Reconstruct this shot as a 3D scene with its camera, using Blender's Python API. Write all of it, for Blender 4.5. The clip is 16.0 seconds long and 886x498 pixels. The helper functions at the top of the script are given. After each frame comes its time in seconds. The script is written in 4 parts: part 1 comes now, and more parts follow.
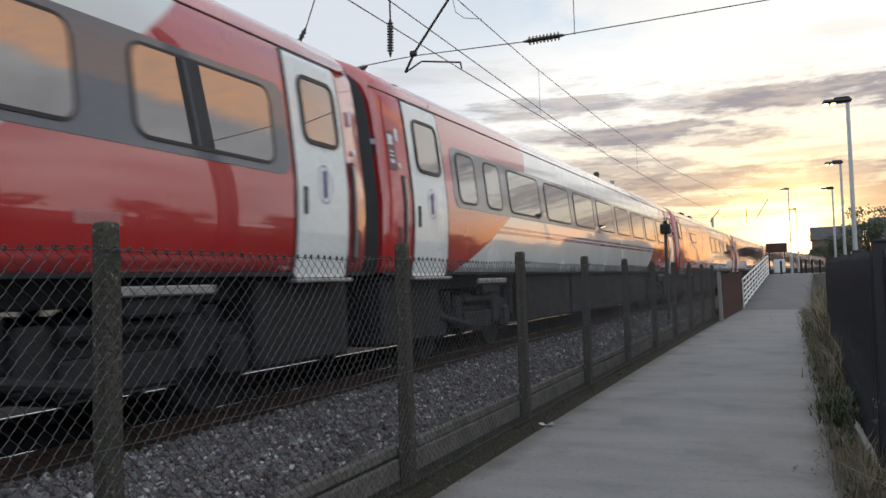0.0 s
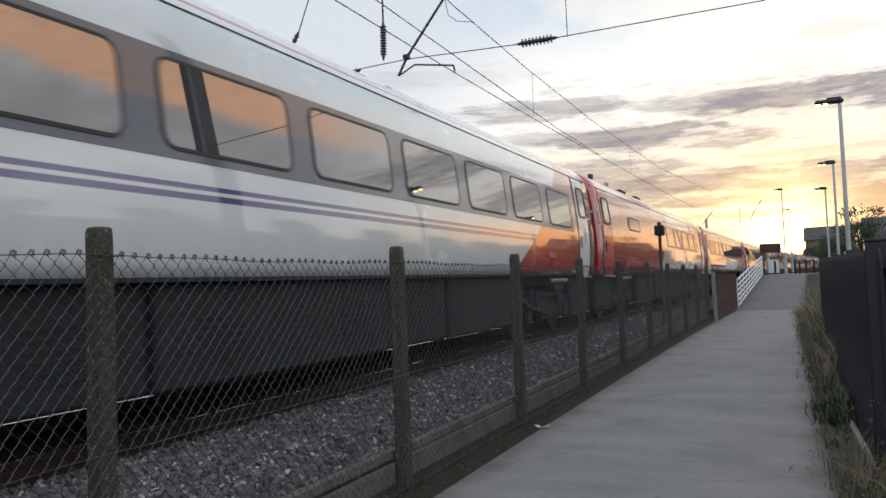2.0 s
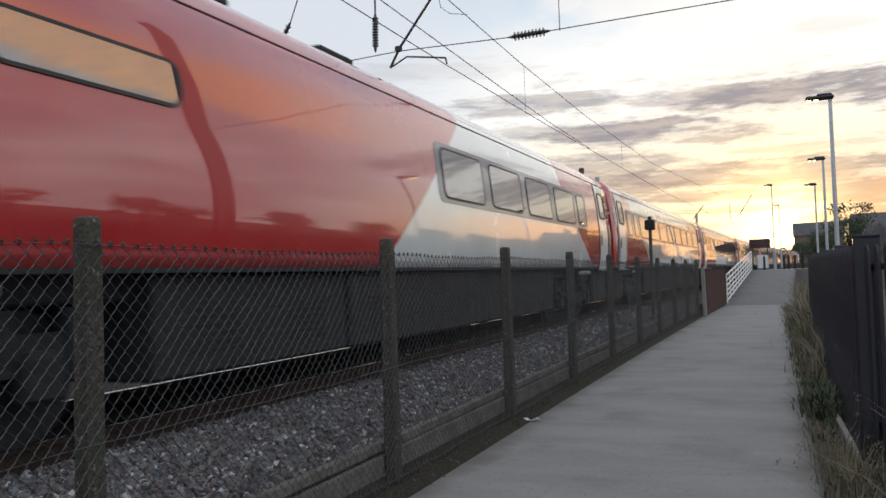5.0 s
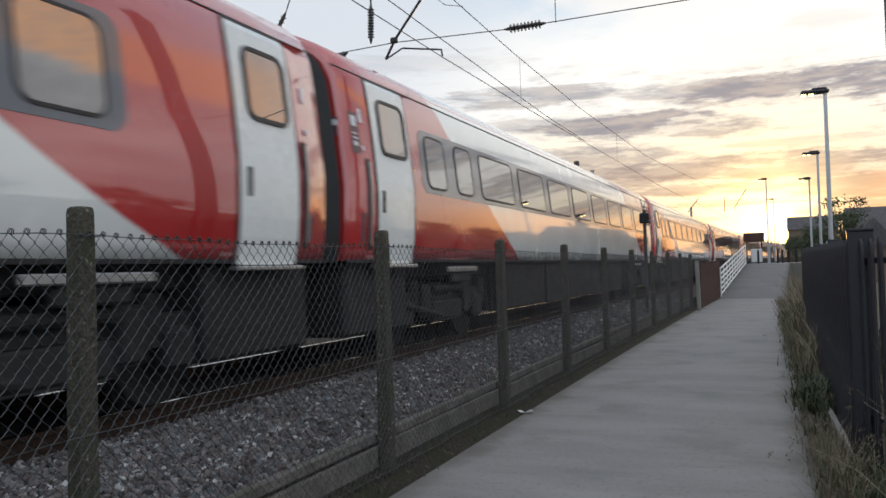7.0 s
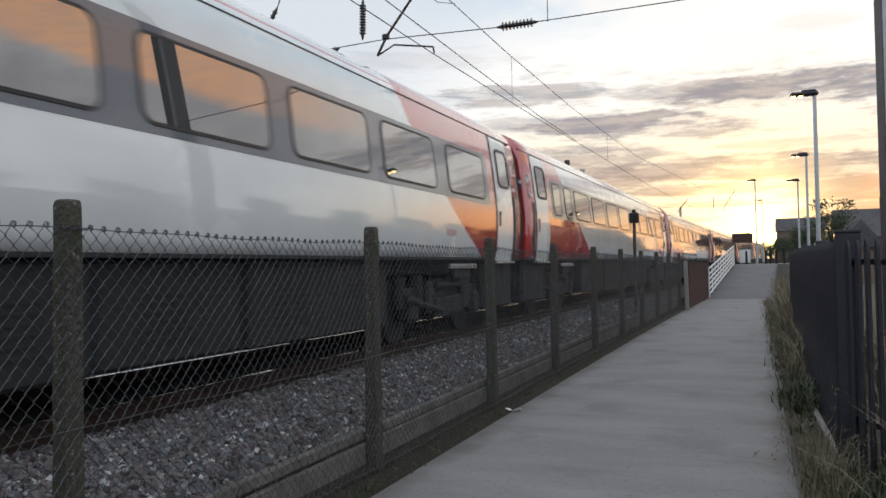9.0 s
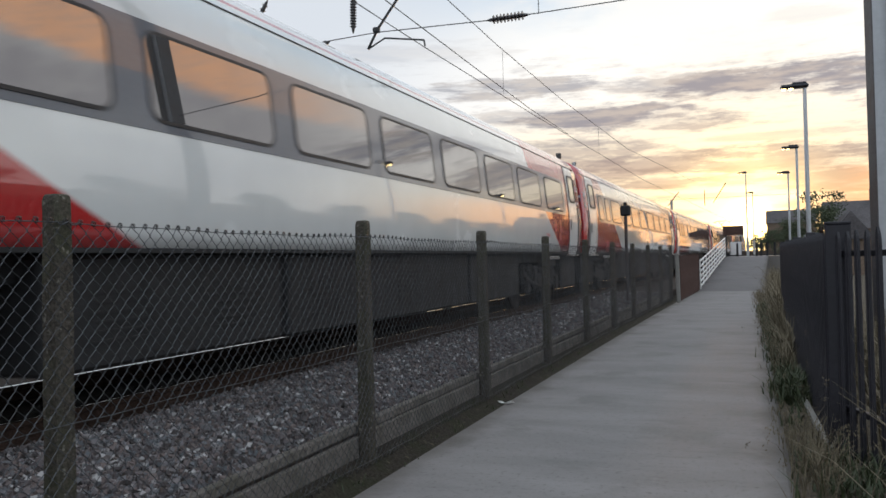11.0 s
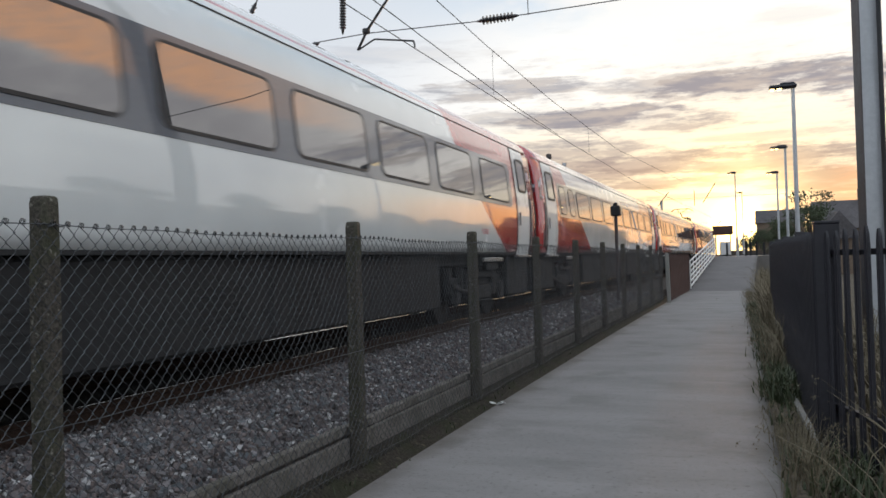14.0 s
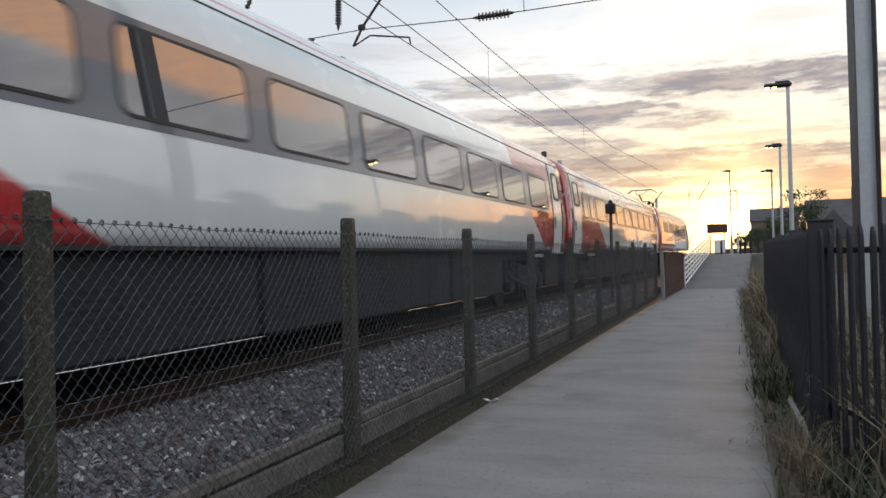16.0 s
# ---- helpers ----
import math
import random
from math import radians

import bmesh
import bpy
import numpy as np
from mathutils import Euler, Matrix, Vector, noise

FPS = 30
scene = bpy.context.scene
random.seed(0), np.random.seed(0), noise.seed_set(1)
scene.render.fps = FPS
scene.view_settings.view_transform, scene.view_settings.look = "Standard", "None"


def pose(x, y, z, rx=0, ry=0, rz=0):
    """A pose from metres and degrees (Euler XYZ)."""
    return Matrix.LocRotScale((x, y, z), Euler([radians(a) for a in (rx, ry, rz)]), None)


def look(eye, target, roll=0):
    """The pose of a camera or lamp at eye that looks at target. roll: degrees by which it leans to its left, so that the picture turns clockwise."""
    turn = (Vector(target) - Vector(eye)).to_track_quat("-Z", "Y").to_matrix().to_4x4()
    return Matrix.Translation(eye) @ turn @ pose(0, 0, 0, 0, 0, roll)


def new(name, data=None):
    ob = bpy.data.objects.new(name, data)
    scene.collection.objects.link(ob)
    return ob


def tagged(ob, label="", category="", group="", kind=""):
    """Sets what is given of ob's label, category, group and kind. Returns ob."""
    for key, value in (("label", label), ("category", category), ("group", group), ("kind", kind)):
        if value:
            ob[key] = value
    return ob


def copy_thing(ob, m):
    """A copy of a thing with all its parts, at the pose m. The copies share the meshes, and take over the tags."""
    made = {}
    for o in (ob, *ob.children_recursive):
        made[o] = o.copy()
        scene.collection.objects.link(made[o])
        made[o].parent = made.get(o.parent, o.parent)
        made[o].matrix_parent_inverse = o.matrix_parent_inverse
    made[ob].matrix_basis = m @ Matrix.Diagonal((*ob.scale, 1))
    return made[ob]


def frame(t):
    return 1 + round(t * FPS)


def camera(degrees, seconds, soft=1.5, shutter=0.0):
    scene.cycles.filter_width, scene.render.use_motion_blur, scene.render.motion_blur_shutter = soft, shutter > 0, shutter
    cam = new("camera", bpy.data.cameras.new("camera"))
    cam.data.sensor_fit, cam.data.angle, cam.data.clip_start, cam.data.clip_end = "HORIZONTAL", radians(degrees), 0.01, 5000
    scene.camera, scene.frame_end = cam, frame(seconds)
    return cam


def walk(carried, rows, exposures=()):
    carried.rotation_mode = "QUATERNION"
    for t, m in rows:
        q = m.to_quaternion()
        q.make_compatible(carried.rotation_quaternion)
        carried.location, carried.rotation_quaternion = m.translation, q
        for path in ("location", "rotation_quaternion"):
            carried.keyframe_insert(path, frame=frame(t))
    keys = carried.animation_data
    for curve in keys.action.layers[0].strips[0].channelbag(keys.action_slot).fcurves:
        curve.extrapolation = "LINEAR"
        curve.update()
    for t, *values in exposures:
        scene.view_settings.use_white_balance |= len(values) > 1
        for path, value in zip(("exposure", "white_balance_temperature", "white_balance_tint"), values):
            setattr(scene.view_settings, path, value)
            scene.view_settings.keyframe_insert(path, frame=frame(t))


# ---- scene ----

# ---------------------------------------------------------------- camera
SECONDS = 16.0
EYE = 1.60
BEND = 0.00072            # sideways bend of track, fence and path (half of y squared)
cam = camera(57.45, SECONDS, soft=1.6, shutter=0.4)
PATH = ((0.0, -23.15, 2.37, 1.85), (0.5, -23.07, 2.36, 1.97), (1.0, -23.06, 2.51, 2.17), (1.5, -22.91, 2.63, 2.15),
        (2.0, -22.77, 2.58, 2.32), (2.5, -22.59, 2.42, 2.15), (3.0, -22.54, 2.21, 2.08), (3.5, -22.53, 2.08, 2.06),
        (4.0, -22.36, 2.09, 1.94), (6.5, -21.87, 1.73, 1.93), (7.0, -21.79, 1.51, 1.68), (7.5, -21.68, 1.58, 1.54),
        (8.0, -21.45, 1.56, 1.55), (8.5, -21.21, 1.43, 1.30), (9.0, -21.07, 1.32, 1.10), (11.5, -20.44, 0.71, 1.43),
        (12.0, -20.44, 0.58, 1.31), (12.5, -20.34, 0.62, 1.22), (13.0, -20.21, 0.69, 1.40), (13.5, -20.06, 0.81, 1.55),
        (14.0, -19.86, 0.93, 1.65), (14.5, -19.84, 0.90, 1.68), (15.0, -19.75, 0.88, 1.62), (15.5, -19.60, 0.87, 1.52),
        (16.0, -19.51, 0.71, 1.44))


def camera_row(t, yaw, pitch, roll):
    eye = Vector((0.0, 0.018 * (t - 7) / 9, EYE - 0.010 * (t - 7) / 9))
    a, b = radians(yaw), radians(pitch)
    return t, look(eye, eye + Vector((math.sin(a) * math.cos(b), math.cos(a) * math.cos(b), math.sin(b))), -roll)


walk(cam, [camera_row(*row) for row in PATH])

# ---------------------------------------------------------------- sky and sun
SUN_AZ, SUN_EL = 0.3, 1.9     # degrees right of straight ahead, above the horizon


class Graph:
    """Short hand for node trees."""

    def __init__(self, tree):
        self.tree = tree
        tree.nodes.clear()

    def add(self, kind, **values):
        node = self.tree.nodes.new(kind)
        for key, value in values.items():
            if key == "op":
                node.operation = value
            elif key == "blend":
                node.data_type, node.blend_type = "RGBA", value
            elif key == "bands":
                node.wave_type, node.bands_direction = "BANDS", value
        return node

    def put(self, socket, value):
        if isinstance(value, bpy.types.NodeSocket):
            self.tree.links.new(value, socket)
        elif value is not None:
            if isinstance(value, (tuple, list)) and len(value) == 3 and socket.type == "RGBA":
                value = (*value, 1)
            socket.default_value = value

    def math(self, op, a, b=None, c=None):
        n = self.add("ShaderNodeMath", op=op)
        for k, v in enumerate((a, b, c)):
            self.put(n.inputs[k], v)
        return n.outputs[0]

    def vec(self, op, a, b=None):
        n = self.add("ShaderNodeVectorMath", op=op)
        self.put(n.inputs[0], a)
        self.put(n.inputs[1], b)
        return n.outputs["Value"] if op in ("DOT_PRODUCT", "LENGTH") else n.outputs[0]

    def mix(self, k, a, b, blend="MIX"):
        n = self.add("ShaderNodeMix", blend=blend)
        self.put(n.inputs[0], k)
        self.put(n.inputs[6], a)
        self.put(n.inputs[7], b)
        return n.outputs[2]

    def step(self, v, lo, hi, a=0.0, b=1.0):
        n = self.add("ShaderNodeMapRange")
        n.interpolation_type = "SMOOTHSTEP"
        for k, q in enumerate((v, lo, hi, a, b)):
            self.put(n.inputs[k], q)
        return n.outputs[0]

    def noise(self, vector, scale, detail=4.0, rough=0.55):
        n = self.add("ShaderNodeTexNoise")
        self.put(n.inputs["Vector"], vector)
        n.inputs["Scale"].default_value, n.inputs["Detail"].default_value, n.inputs["Roughness"].default_value = scale, detail, rough
        return n.outputs[0]

    def split(self, v):
        n = self.add("ShaderNodeSeparateXYZ")
        self.put(n.inputs[0], v)
        return n.outputs

    def join(self, x, y, z):
        n = self.add("ShaderNodeCombineXYZ")
        for k, v in enumerate((x, y, z)):
            self.put(n.inputs[k], v)
        return n.outputs[0]


CLOUDS = ((4.0, 11.2, 7.0, 0.95, 1.0), (-4.5, 11.6, 3.4, 0.55, 0.7), (-15.2, 11.9, 5.0, 0.60, 0.8), (-8.6, 9.6, 5.4, 0.75, 1.0),
          (-2.6, 8.9, 2.6, 0.50, 0.9), (-14.5, 9.9, 3.5, 0.55, 0.6), (-10.4, 7.4, 4.0, 0.80, 0.85), (-5.5, 6.3, 5.0, 0.75, 1.0),
          (2.4, 6.1, 4.6, 0.95, 0.95), (5.6, 4.5, 3.2, 0.75, 0.9), (-3.4, 5.0, 5.5, 0.42, 0.85), (-11.0, 5.3, 4.5, 0.60, 0.85),
          (4.2, 15.1, 2.0, 0.45, 0.20), (-23.7, 14.5, 5.6, 0.66, 0.25), (-2.1, 3.9, 3.6, 0.20, 0.6), (-9.0, 3.8, 3.5, 0.25, 0.6),
          (3.2, 7.7, 3.5, 0.28, 0.5), (14.0, 9.4, 5.0, 0.9, 0.9), (20.0, 13.0, 6.0, 1.1, 0.9), (12.0, 6.3, 4.0, 0.7, 0.9), (6.4, 3.2, 3.4, 0.55, 0.85), (-6.5, 2.9, 2.6, 0.22, 0.5))


def make_world():
    world = bpy.data.worlds.new("evening_sky")
    world.use_nodes = True
    scene.world = world
    g = Graph(world.node_tree)
    way = g.add("ShaderNodeTexCoord").outputs["Generated"]
    x, y, z = g.split(way)
    up = g.math("MAXIMUM", z, 0.0)
    a, e = radians(SUN_AZ), radians(SUN_EL)
    sun_way = (math.sin(a) * math.cos(e), math.cos(a) * math.cos(e), math.sin(e))
    near = g.math("MAXIMUM", g.vec("DOT_PRODUCT", way, sun_way), 0.0)
    # clear sky: cream above the horizon, white higher up, cool blue-grey overhead
    sky = g.mix(g.step(up, 0.02, 0.11), (0.84, 0.56, 0.29), (1.02, 0.90, 0.68))
    sky = g.mix(g.step(up, 0.10, 0.20), sky, (1.06, 1.05, 1.02))
    blue = g.math("MULTIPLY", g.step(up, 0.24, 0.34), g.step(x, 0.06, -0.16))
    blue = g.math("MAXIMUM", blue, g.step(up, 0.34, 0.50))
    broken = g.noise(g.vec("MULTIPLY", way, (5.0, 5.0, 11.0)), 1.0, 6.0, 0.6)
    sky = g.mix(blue, sky, g.mix(g.step(broken, 0.40, 0.60), (0.50, 0.68, 0.86), (0.90, 0.90, 0.90)))
    sky = g.mix(g.step(g.math("ADD", x, g.math("MULTIPLY", up, -0.8)), -0.34, -0.70), sky, (0.70, 0.75, 0.82))
    puffs = g.noise(g.vec("MULTIPLY", way, (2.2, 2.2, 5.0)), 1.3, 6.0, 0.58)
    sky = g.mix(g.step(y, 0.72, 0.1), sky, g.mix(g.step(puffs, 0.36, 0.62), (0.58, 0.69, 0.82), (1.12, 1.22, 1.32)))
    # the bright west round the sun
    sky = g.mix(g.math("POWER", near, 70.0), sky, (1.14, 1.02, 0.76))
    # cloud banks: long soft streaks, torn by noise
    az = g.math("MULTIPLY", g.math("ARCTAN2", x, y), 57.2958)
    el = g.math("MULTIPLY", g.math("ARCSINE", z), 57.2958)
    place = g.join(g.math("MULTIPLY", az, 0.125), g.math("MULTIPLY", el, 0.74), 0.0)
    big = g.noise(place, 1.0, 6.0, 0.60)
    fine = g.noise(place, 3.4, 8.0, 0.68)
    torn = g.math("ADD", g.math("MULTIPLY", g.math("SUBTRACT", big, 0.5), 2.4), g.math("MULTIPLY", g.math("SUBTRACT", fine, 0.5), 2.0))
    cover = None
    for a0, e0, wide, high, much in CLOUDS:
        u = g.math("DIVIDE", g.math("SUBTRACT", az, a0), wide * 1.25)
        v = g.math("DIVIDE", g.math("SUBTRACT", el, e0), high * 1.1)
        d = g.math("ADD", g.math("MULTIPLY", u, u), g.math("MULTIPLY", v, v))
        k = g.step(g.math("ADD", d, g.math("MULTIPLY", torn, 1.9)), 1.7, 0.2, 0.0, much)
        cover = k if cover is None else g.math("MAXIMUM", cover, k)
    # thin broken cloud everywhere between
    veil = g.math("MULTIPLY", g.math("MULTIPLY", g.step(torn, 0.0, 0.7), 0.55), g.math("MULTIPLY", g.step(up, 0.05, 0.10), g.step(up, 0.30, 0.19)))
    cover = g.math("MAXIMUM", cover, veil)
    cloud = g.mix(g.step(up, 0.05, 0.16), (0.30, 0.225, 0.20), (0.25, 0.265, 0.33))
    # thick parts are darker, thin edges take on the light behind them
    cloud = g.mix(g.step(g.noise(place, 2.1, 5.0, 0.6), 0.38, 0.62), cloud, g.mix(0.38, cloud, (0.85, 0.72, 0.58)))
    sky = g.mix(g.math("MULTIPLY", cover, 0.95), sky, cloud)
    # the sun's own blaze, low between the cloud strips
    sky = g.mix(g.math("MULTIPLY", g.math("POWER", near, 380.0), g.math("SUBTRACT", 1.0, g.math("MULTIPLY", cover, 0.55))), sky, (3.4, 2.4, 0.95))
    sky = g.mix(g.math("POWER", near, 5200.0), sky, (9.0, 6.4, 2.6))
    # afterglow to the right of the sun: orange over a slate bank
    side = g.math("MULTIPLY", g.step(az, 20.0, 34.0), g.step(az, 75.0, 58.0))
    edge = g.math("ADD", g.math("ADD", g.math("MULTIPLY", az, 0.43), 4.0), g.math("MULTIPLY", g.math("SUBTRACT", big, 0.5), 1.8))
    over = g.step(g.math("SUBTRACT", el, edge), -0.5, 0.7)
    glow = g.mix(over, g.mix(g.step(puffs, 0.36, 0.62), (0.50, 0.49, 0.52), (0.88, 0.88, 0.86)), g.mix(g.step(fine, 0.3, 0.7), (1.40, 0.76, 0.42), (1.10, 0.68, 0.46)))
    high = g.step(g.math("SUBTRACT", el, edge), 4.0, 7.5)
    glow = g.mix(high, glow, g.mix(g.step(puffs, 0.36, 0.62), (0.46, 0.47, 0.55), (0.74, 0.76, 0.82)))
    lit = g.math("MULTIPLY", side, g.step(el, 66.0, 52.0))
    sky = g.mix(lit, sky, glow)
    streak = g.math("MULTIPLY", g.math("MULTIPLY", g.step(az, 4.0, 12.0), g.step(az, 26.0, 15.0)), g.step(g.math("ADD", el, g.math("MULTIPLY", torn, 1.5)), 6.5, 4.0))
    sky = g.mix(g.math("MULTIPLY", streak, 0.85), sky, (1.7, 0.80, 0.30))
    # ground haze below the horizon
    sky = g.mix(g.step(z, 0.0, -0.03), sky, (0.10, 0.09, 0.08))
    low = g.add("ShaderNodeTexSky")
    low.sky_type, low.sun_disc = "NISHITA", False
    low.sun_elevation, low.sun_rotation = radians(SUN_EL), radians(SUN_AZ)
    back = g.add("ShaderNodeBackground")
    g.put(back.inputs[0], low.outputs[0])
    back.inputs[1].default_value = 0.012
    front = g.add("ShaderNodeBackground")
    g.put(front.inputs[0], sky)
    front.inputs[1].default_value = 1.0
    both = g.add("ShaderNodeAddShader")
    g.put(both.inputs[0], back.outputs[0])
    g.put(both.inputs[1], front.outputs[0])
    g.put(g.add("ShaderNodeOutputWorld").inputs[0], both.outputs[0])


make_world()
sun = new("sun", bpy.data.lights.new("sun", "SUN"))
sun.data.energy, sun.data.angle, sun.data.color = 1.6, radians(0.9), (1.0, 0.52, 0.22)
sun.matrix_basis = look(Vector((math.sin(radians(SUN_AZ)) * 300, 300, 300 * math.tan(radians(SUN_EL)))), (0, 0, 0))
scene.view_settings.exposure = 0.0


# ---------------------------------------------------------------- materials
def surface(name, colour, rough=0.6, metal=0.0, vary=0.25, grain=40.0, stain=1.2, bump=0.15, second=None, coat=0.0, coat_ior=1.5, lamp=None, spots=None):
    """A paint, stone, metal or plant surface with fine grain and broad stains."""
    m = bpy.data.materials.new(name)
    m.use_nodes = True
    g = Graph(m.node_tree)
    p = g.add("ShaderNodeBsdfPrincipled")
    where = g.add("ShaderNodeTexCoord").outputs["Object"]
    small, broad = g.noise(where, grain, 5.0, 0.6), g.noise(where, stain, 4.0, 0.6)
    dark = tuple(c * (1 - vary) for c in colour)
    lite = tuple(min(1.0, c * (1 + vary)) for c in colour)
    c = g.mix(g.step(small, 0.3, 0.7), dark, lite)
    c = g.mix(g.math("MULTIPLY", g.step(broad, 0.42, 0.68), 0.55), c, second or tuple(v * (1 - vary) for v in colour))
    if spots:
        c = g.mix(g.step(g.noise(where, grain * 0.4, 3.0), 0.62, 0.70), c, spots)
    g.put(p.inputs["Base Color"], c)
    spread = min(0.08, rough * 0.4)
    g.put(p.inputs["Roughness"], g.step(broad, 0.2, 0.8, rough - spread, min(1.0, rough + spread)))
    p.inputs["Specular IOR Level"].default_value = 0.15 if rough > 0.84 else 0.5
    p.inputs["Metallic"].default_value = metal
    p.inputs["Coat Weight"].default_value = coat
    p.inputs["Coat Roughness"].default_value = 0.05
    p.inputs["Coat IOR"].default_value = coat_ior
    if lamp:
        g.put(p.inputs["Emission Color"], lamp[:3])
        p.inputs["Emission Strength"].default_value = lamp[3]
    if bump:
        b = g.add("ShaderNodeBump")
        b.inputs["Strength"].default_value, b.inputs["Distance"].default_value = bump, 0.01
        g.put(b.inputs["Height"], small)
        g.put(p.inputs["Normal"], b.outputs[0])
    g.put(g.add("ShaderNodeOutputMaterial").inputs[0], p.outputs[0])
    return m


RED, WHITE = (0.48, 0.020, 0.022), (0.76, 0.78, 0.77)


def livery(name, front, rear, stripes=False):
    """Coach paint: red ends and a white middle. front, rear: (height over rail, metres from the coach's front) of the two edges."""
    m = bpy.data.materials.new(name)
    m.use_nodes = True
    g = Graph(m.node_tree)
    p = g.add("ShaderNodeBsdfPrincipled")
    where = g.add("ShaderNodeTexCoord").outputs["Object"]
    x, y, z = g.split(where)
    s = g.math("ADD", y, 11.5)

    def edge(points):
        c2, c1, c0 = np.polyfit([q[0] for q in points], [q[1] for q in points], 2)
        zz = g.math("MINIMUM", z, 3.4)
        return g.math("ADD", g.math("MULTIPLY", g.math("ADD", g.math("MULTIPLY", zz, float(c2)), float(c1)), zz), float(c0))

    red = g.math("MAXIMUM", g.step(g.math("SUBTRACT", s, edge(front)), 0.03, -0.03), g.step(g.math("SUBTRACT", s, edge(rear)), -0.03, 0.03))
    broad, fine = g.noise(where, 0.7, 4.0), g.noise(g.vec("MULTIPLY", where, (6.0, 6.0, 1.2)), 2.0, 5.0)
    white = g.mix(g.step(broad, 0.3, 0.7), tuple(c * 0.90 for c in WHITE), WHITE)
    if stripes:
        for lo, hi in ((1.765, 1.815), (1.845, 1.885)):
            k = g.math("MULTIPLY", g.step(z, lo - 0.004, lo + 0.004), g.step(z, hi + 0.004, hi - 0.004))
            white = g.mix(k, white, (0.07, 0.05, 0.20))
    # thin red line along the cant rail
    k = g.math("MULTIPLY", g.step(z, 3.385, 3.395), g.step(z, 3.425, 3.415))
    white = g.mix(k, white, (0.50, 0.06, 0.08))
    reds = g.mix(g.step(broad, 0.3, 0.7), tuple(c * 0.85 for c in RED), RED)
    c = g.mix(red, white, reds)
    # traffic film low on the side and on the roof
    grime = g.math("MULTIPLY", g.math("ADD", g.step(z, 1.45, 1.15), g.step(z, 3.45, 3.7)), g.step(fine, 0.35, 0.75))
    c = g.mix(g.math("MULTIPLY", grime, 0.30), c, (0.14, 0.11, 0.10))
    g.put(p.inputs["Base Color"], c)
    g.put(p.inputs["Roughness"], g.step(broad, 0.2, 0.8, 0.20, 0.30))
    p.inputs["Coat Weight"].default_value, p.inputs["Coat Roughness"].default_value = 1.0, 0.035
    p.inputs["Coat IOR"].default_value, p.inputs["IOR"].default_value = 2.0, 1.5
    b = g.add("ShaderNodeBump")
    b.inputs["Strength"].default_value, b.inputs["Distance"].default_value = 0.06, 0.02
    g.put(b.inputs["Height"], g.noise(g.vec("MULTIPLY", where, (1.0, 0.6, 1.0)), 1.6, 2.0))
    g.put(p.inputs["Normal"], b.outputs[0])
    g.put(p.inputs["Coat Normal"], b.outputs[0])
    g.put(g.add("ShaderNodeOutputMaterial").inputs[0], p.outputs[0])
    return m


SWOOSH_A_FRONT = ((1.2, 2.1), (1.4, 3.0), (1.7, 3.79), (1.95, 4.2), (2.95, 5.31), (3.23, 5.8))
SWOOSH_A_REAR = ((1.23, 16.7), (1.4, 17.14), (1.6, 17.57), (1.87, 18.07), (2.05, 18.41), (2.95, 19.47), (3.4, 20.2))
SWOOSH_B_FRONT = ((1.22, 6.47), (1.36, 6.05), (1.52, 5.67), (1.76, 5.2), (2.08, 4.72), (2.95, 3.39), (3.17, 3.06))
SWOOSH_B_REAR = ((1.22, 20.55), (1.39, 20.05), (1.56, 19.65), (1.8, 19.28), (2.0, 18.98), (3.02, 17.75), (3.38, 17.5))
SWOOSH_C_FRONT = ((1.21, 9.2), (2.1, 10.4), (2.99, 11.6))
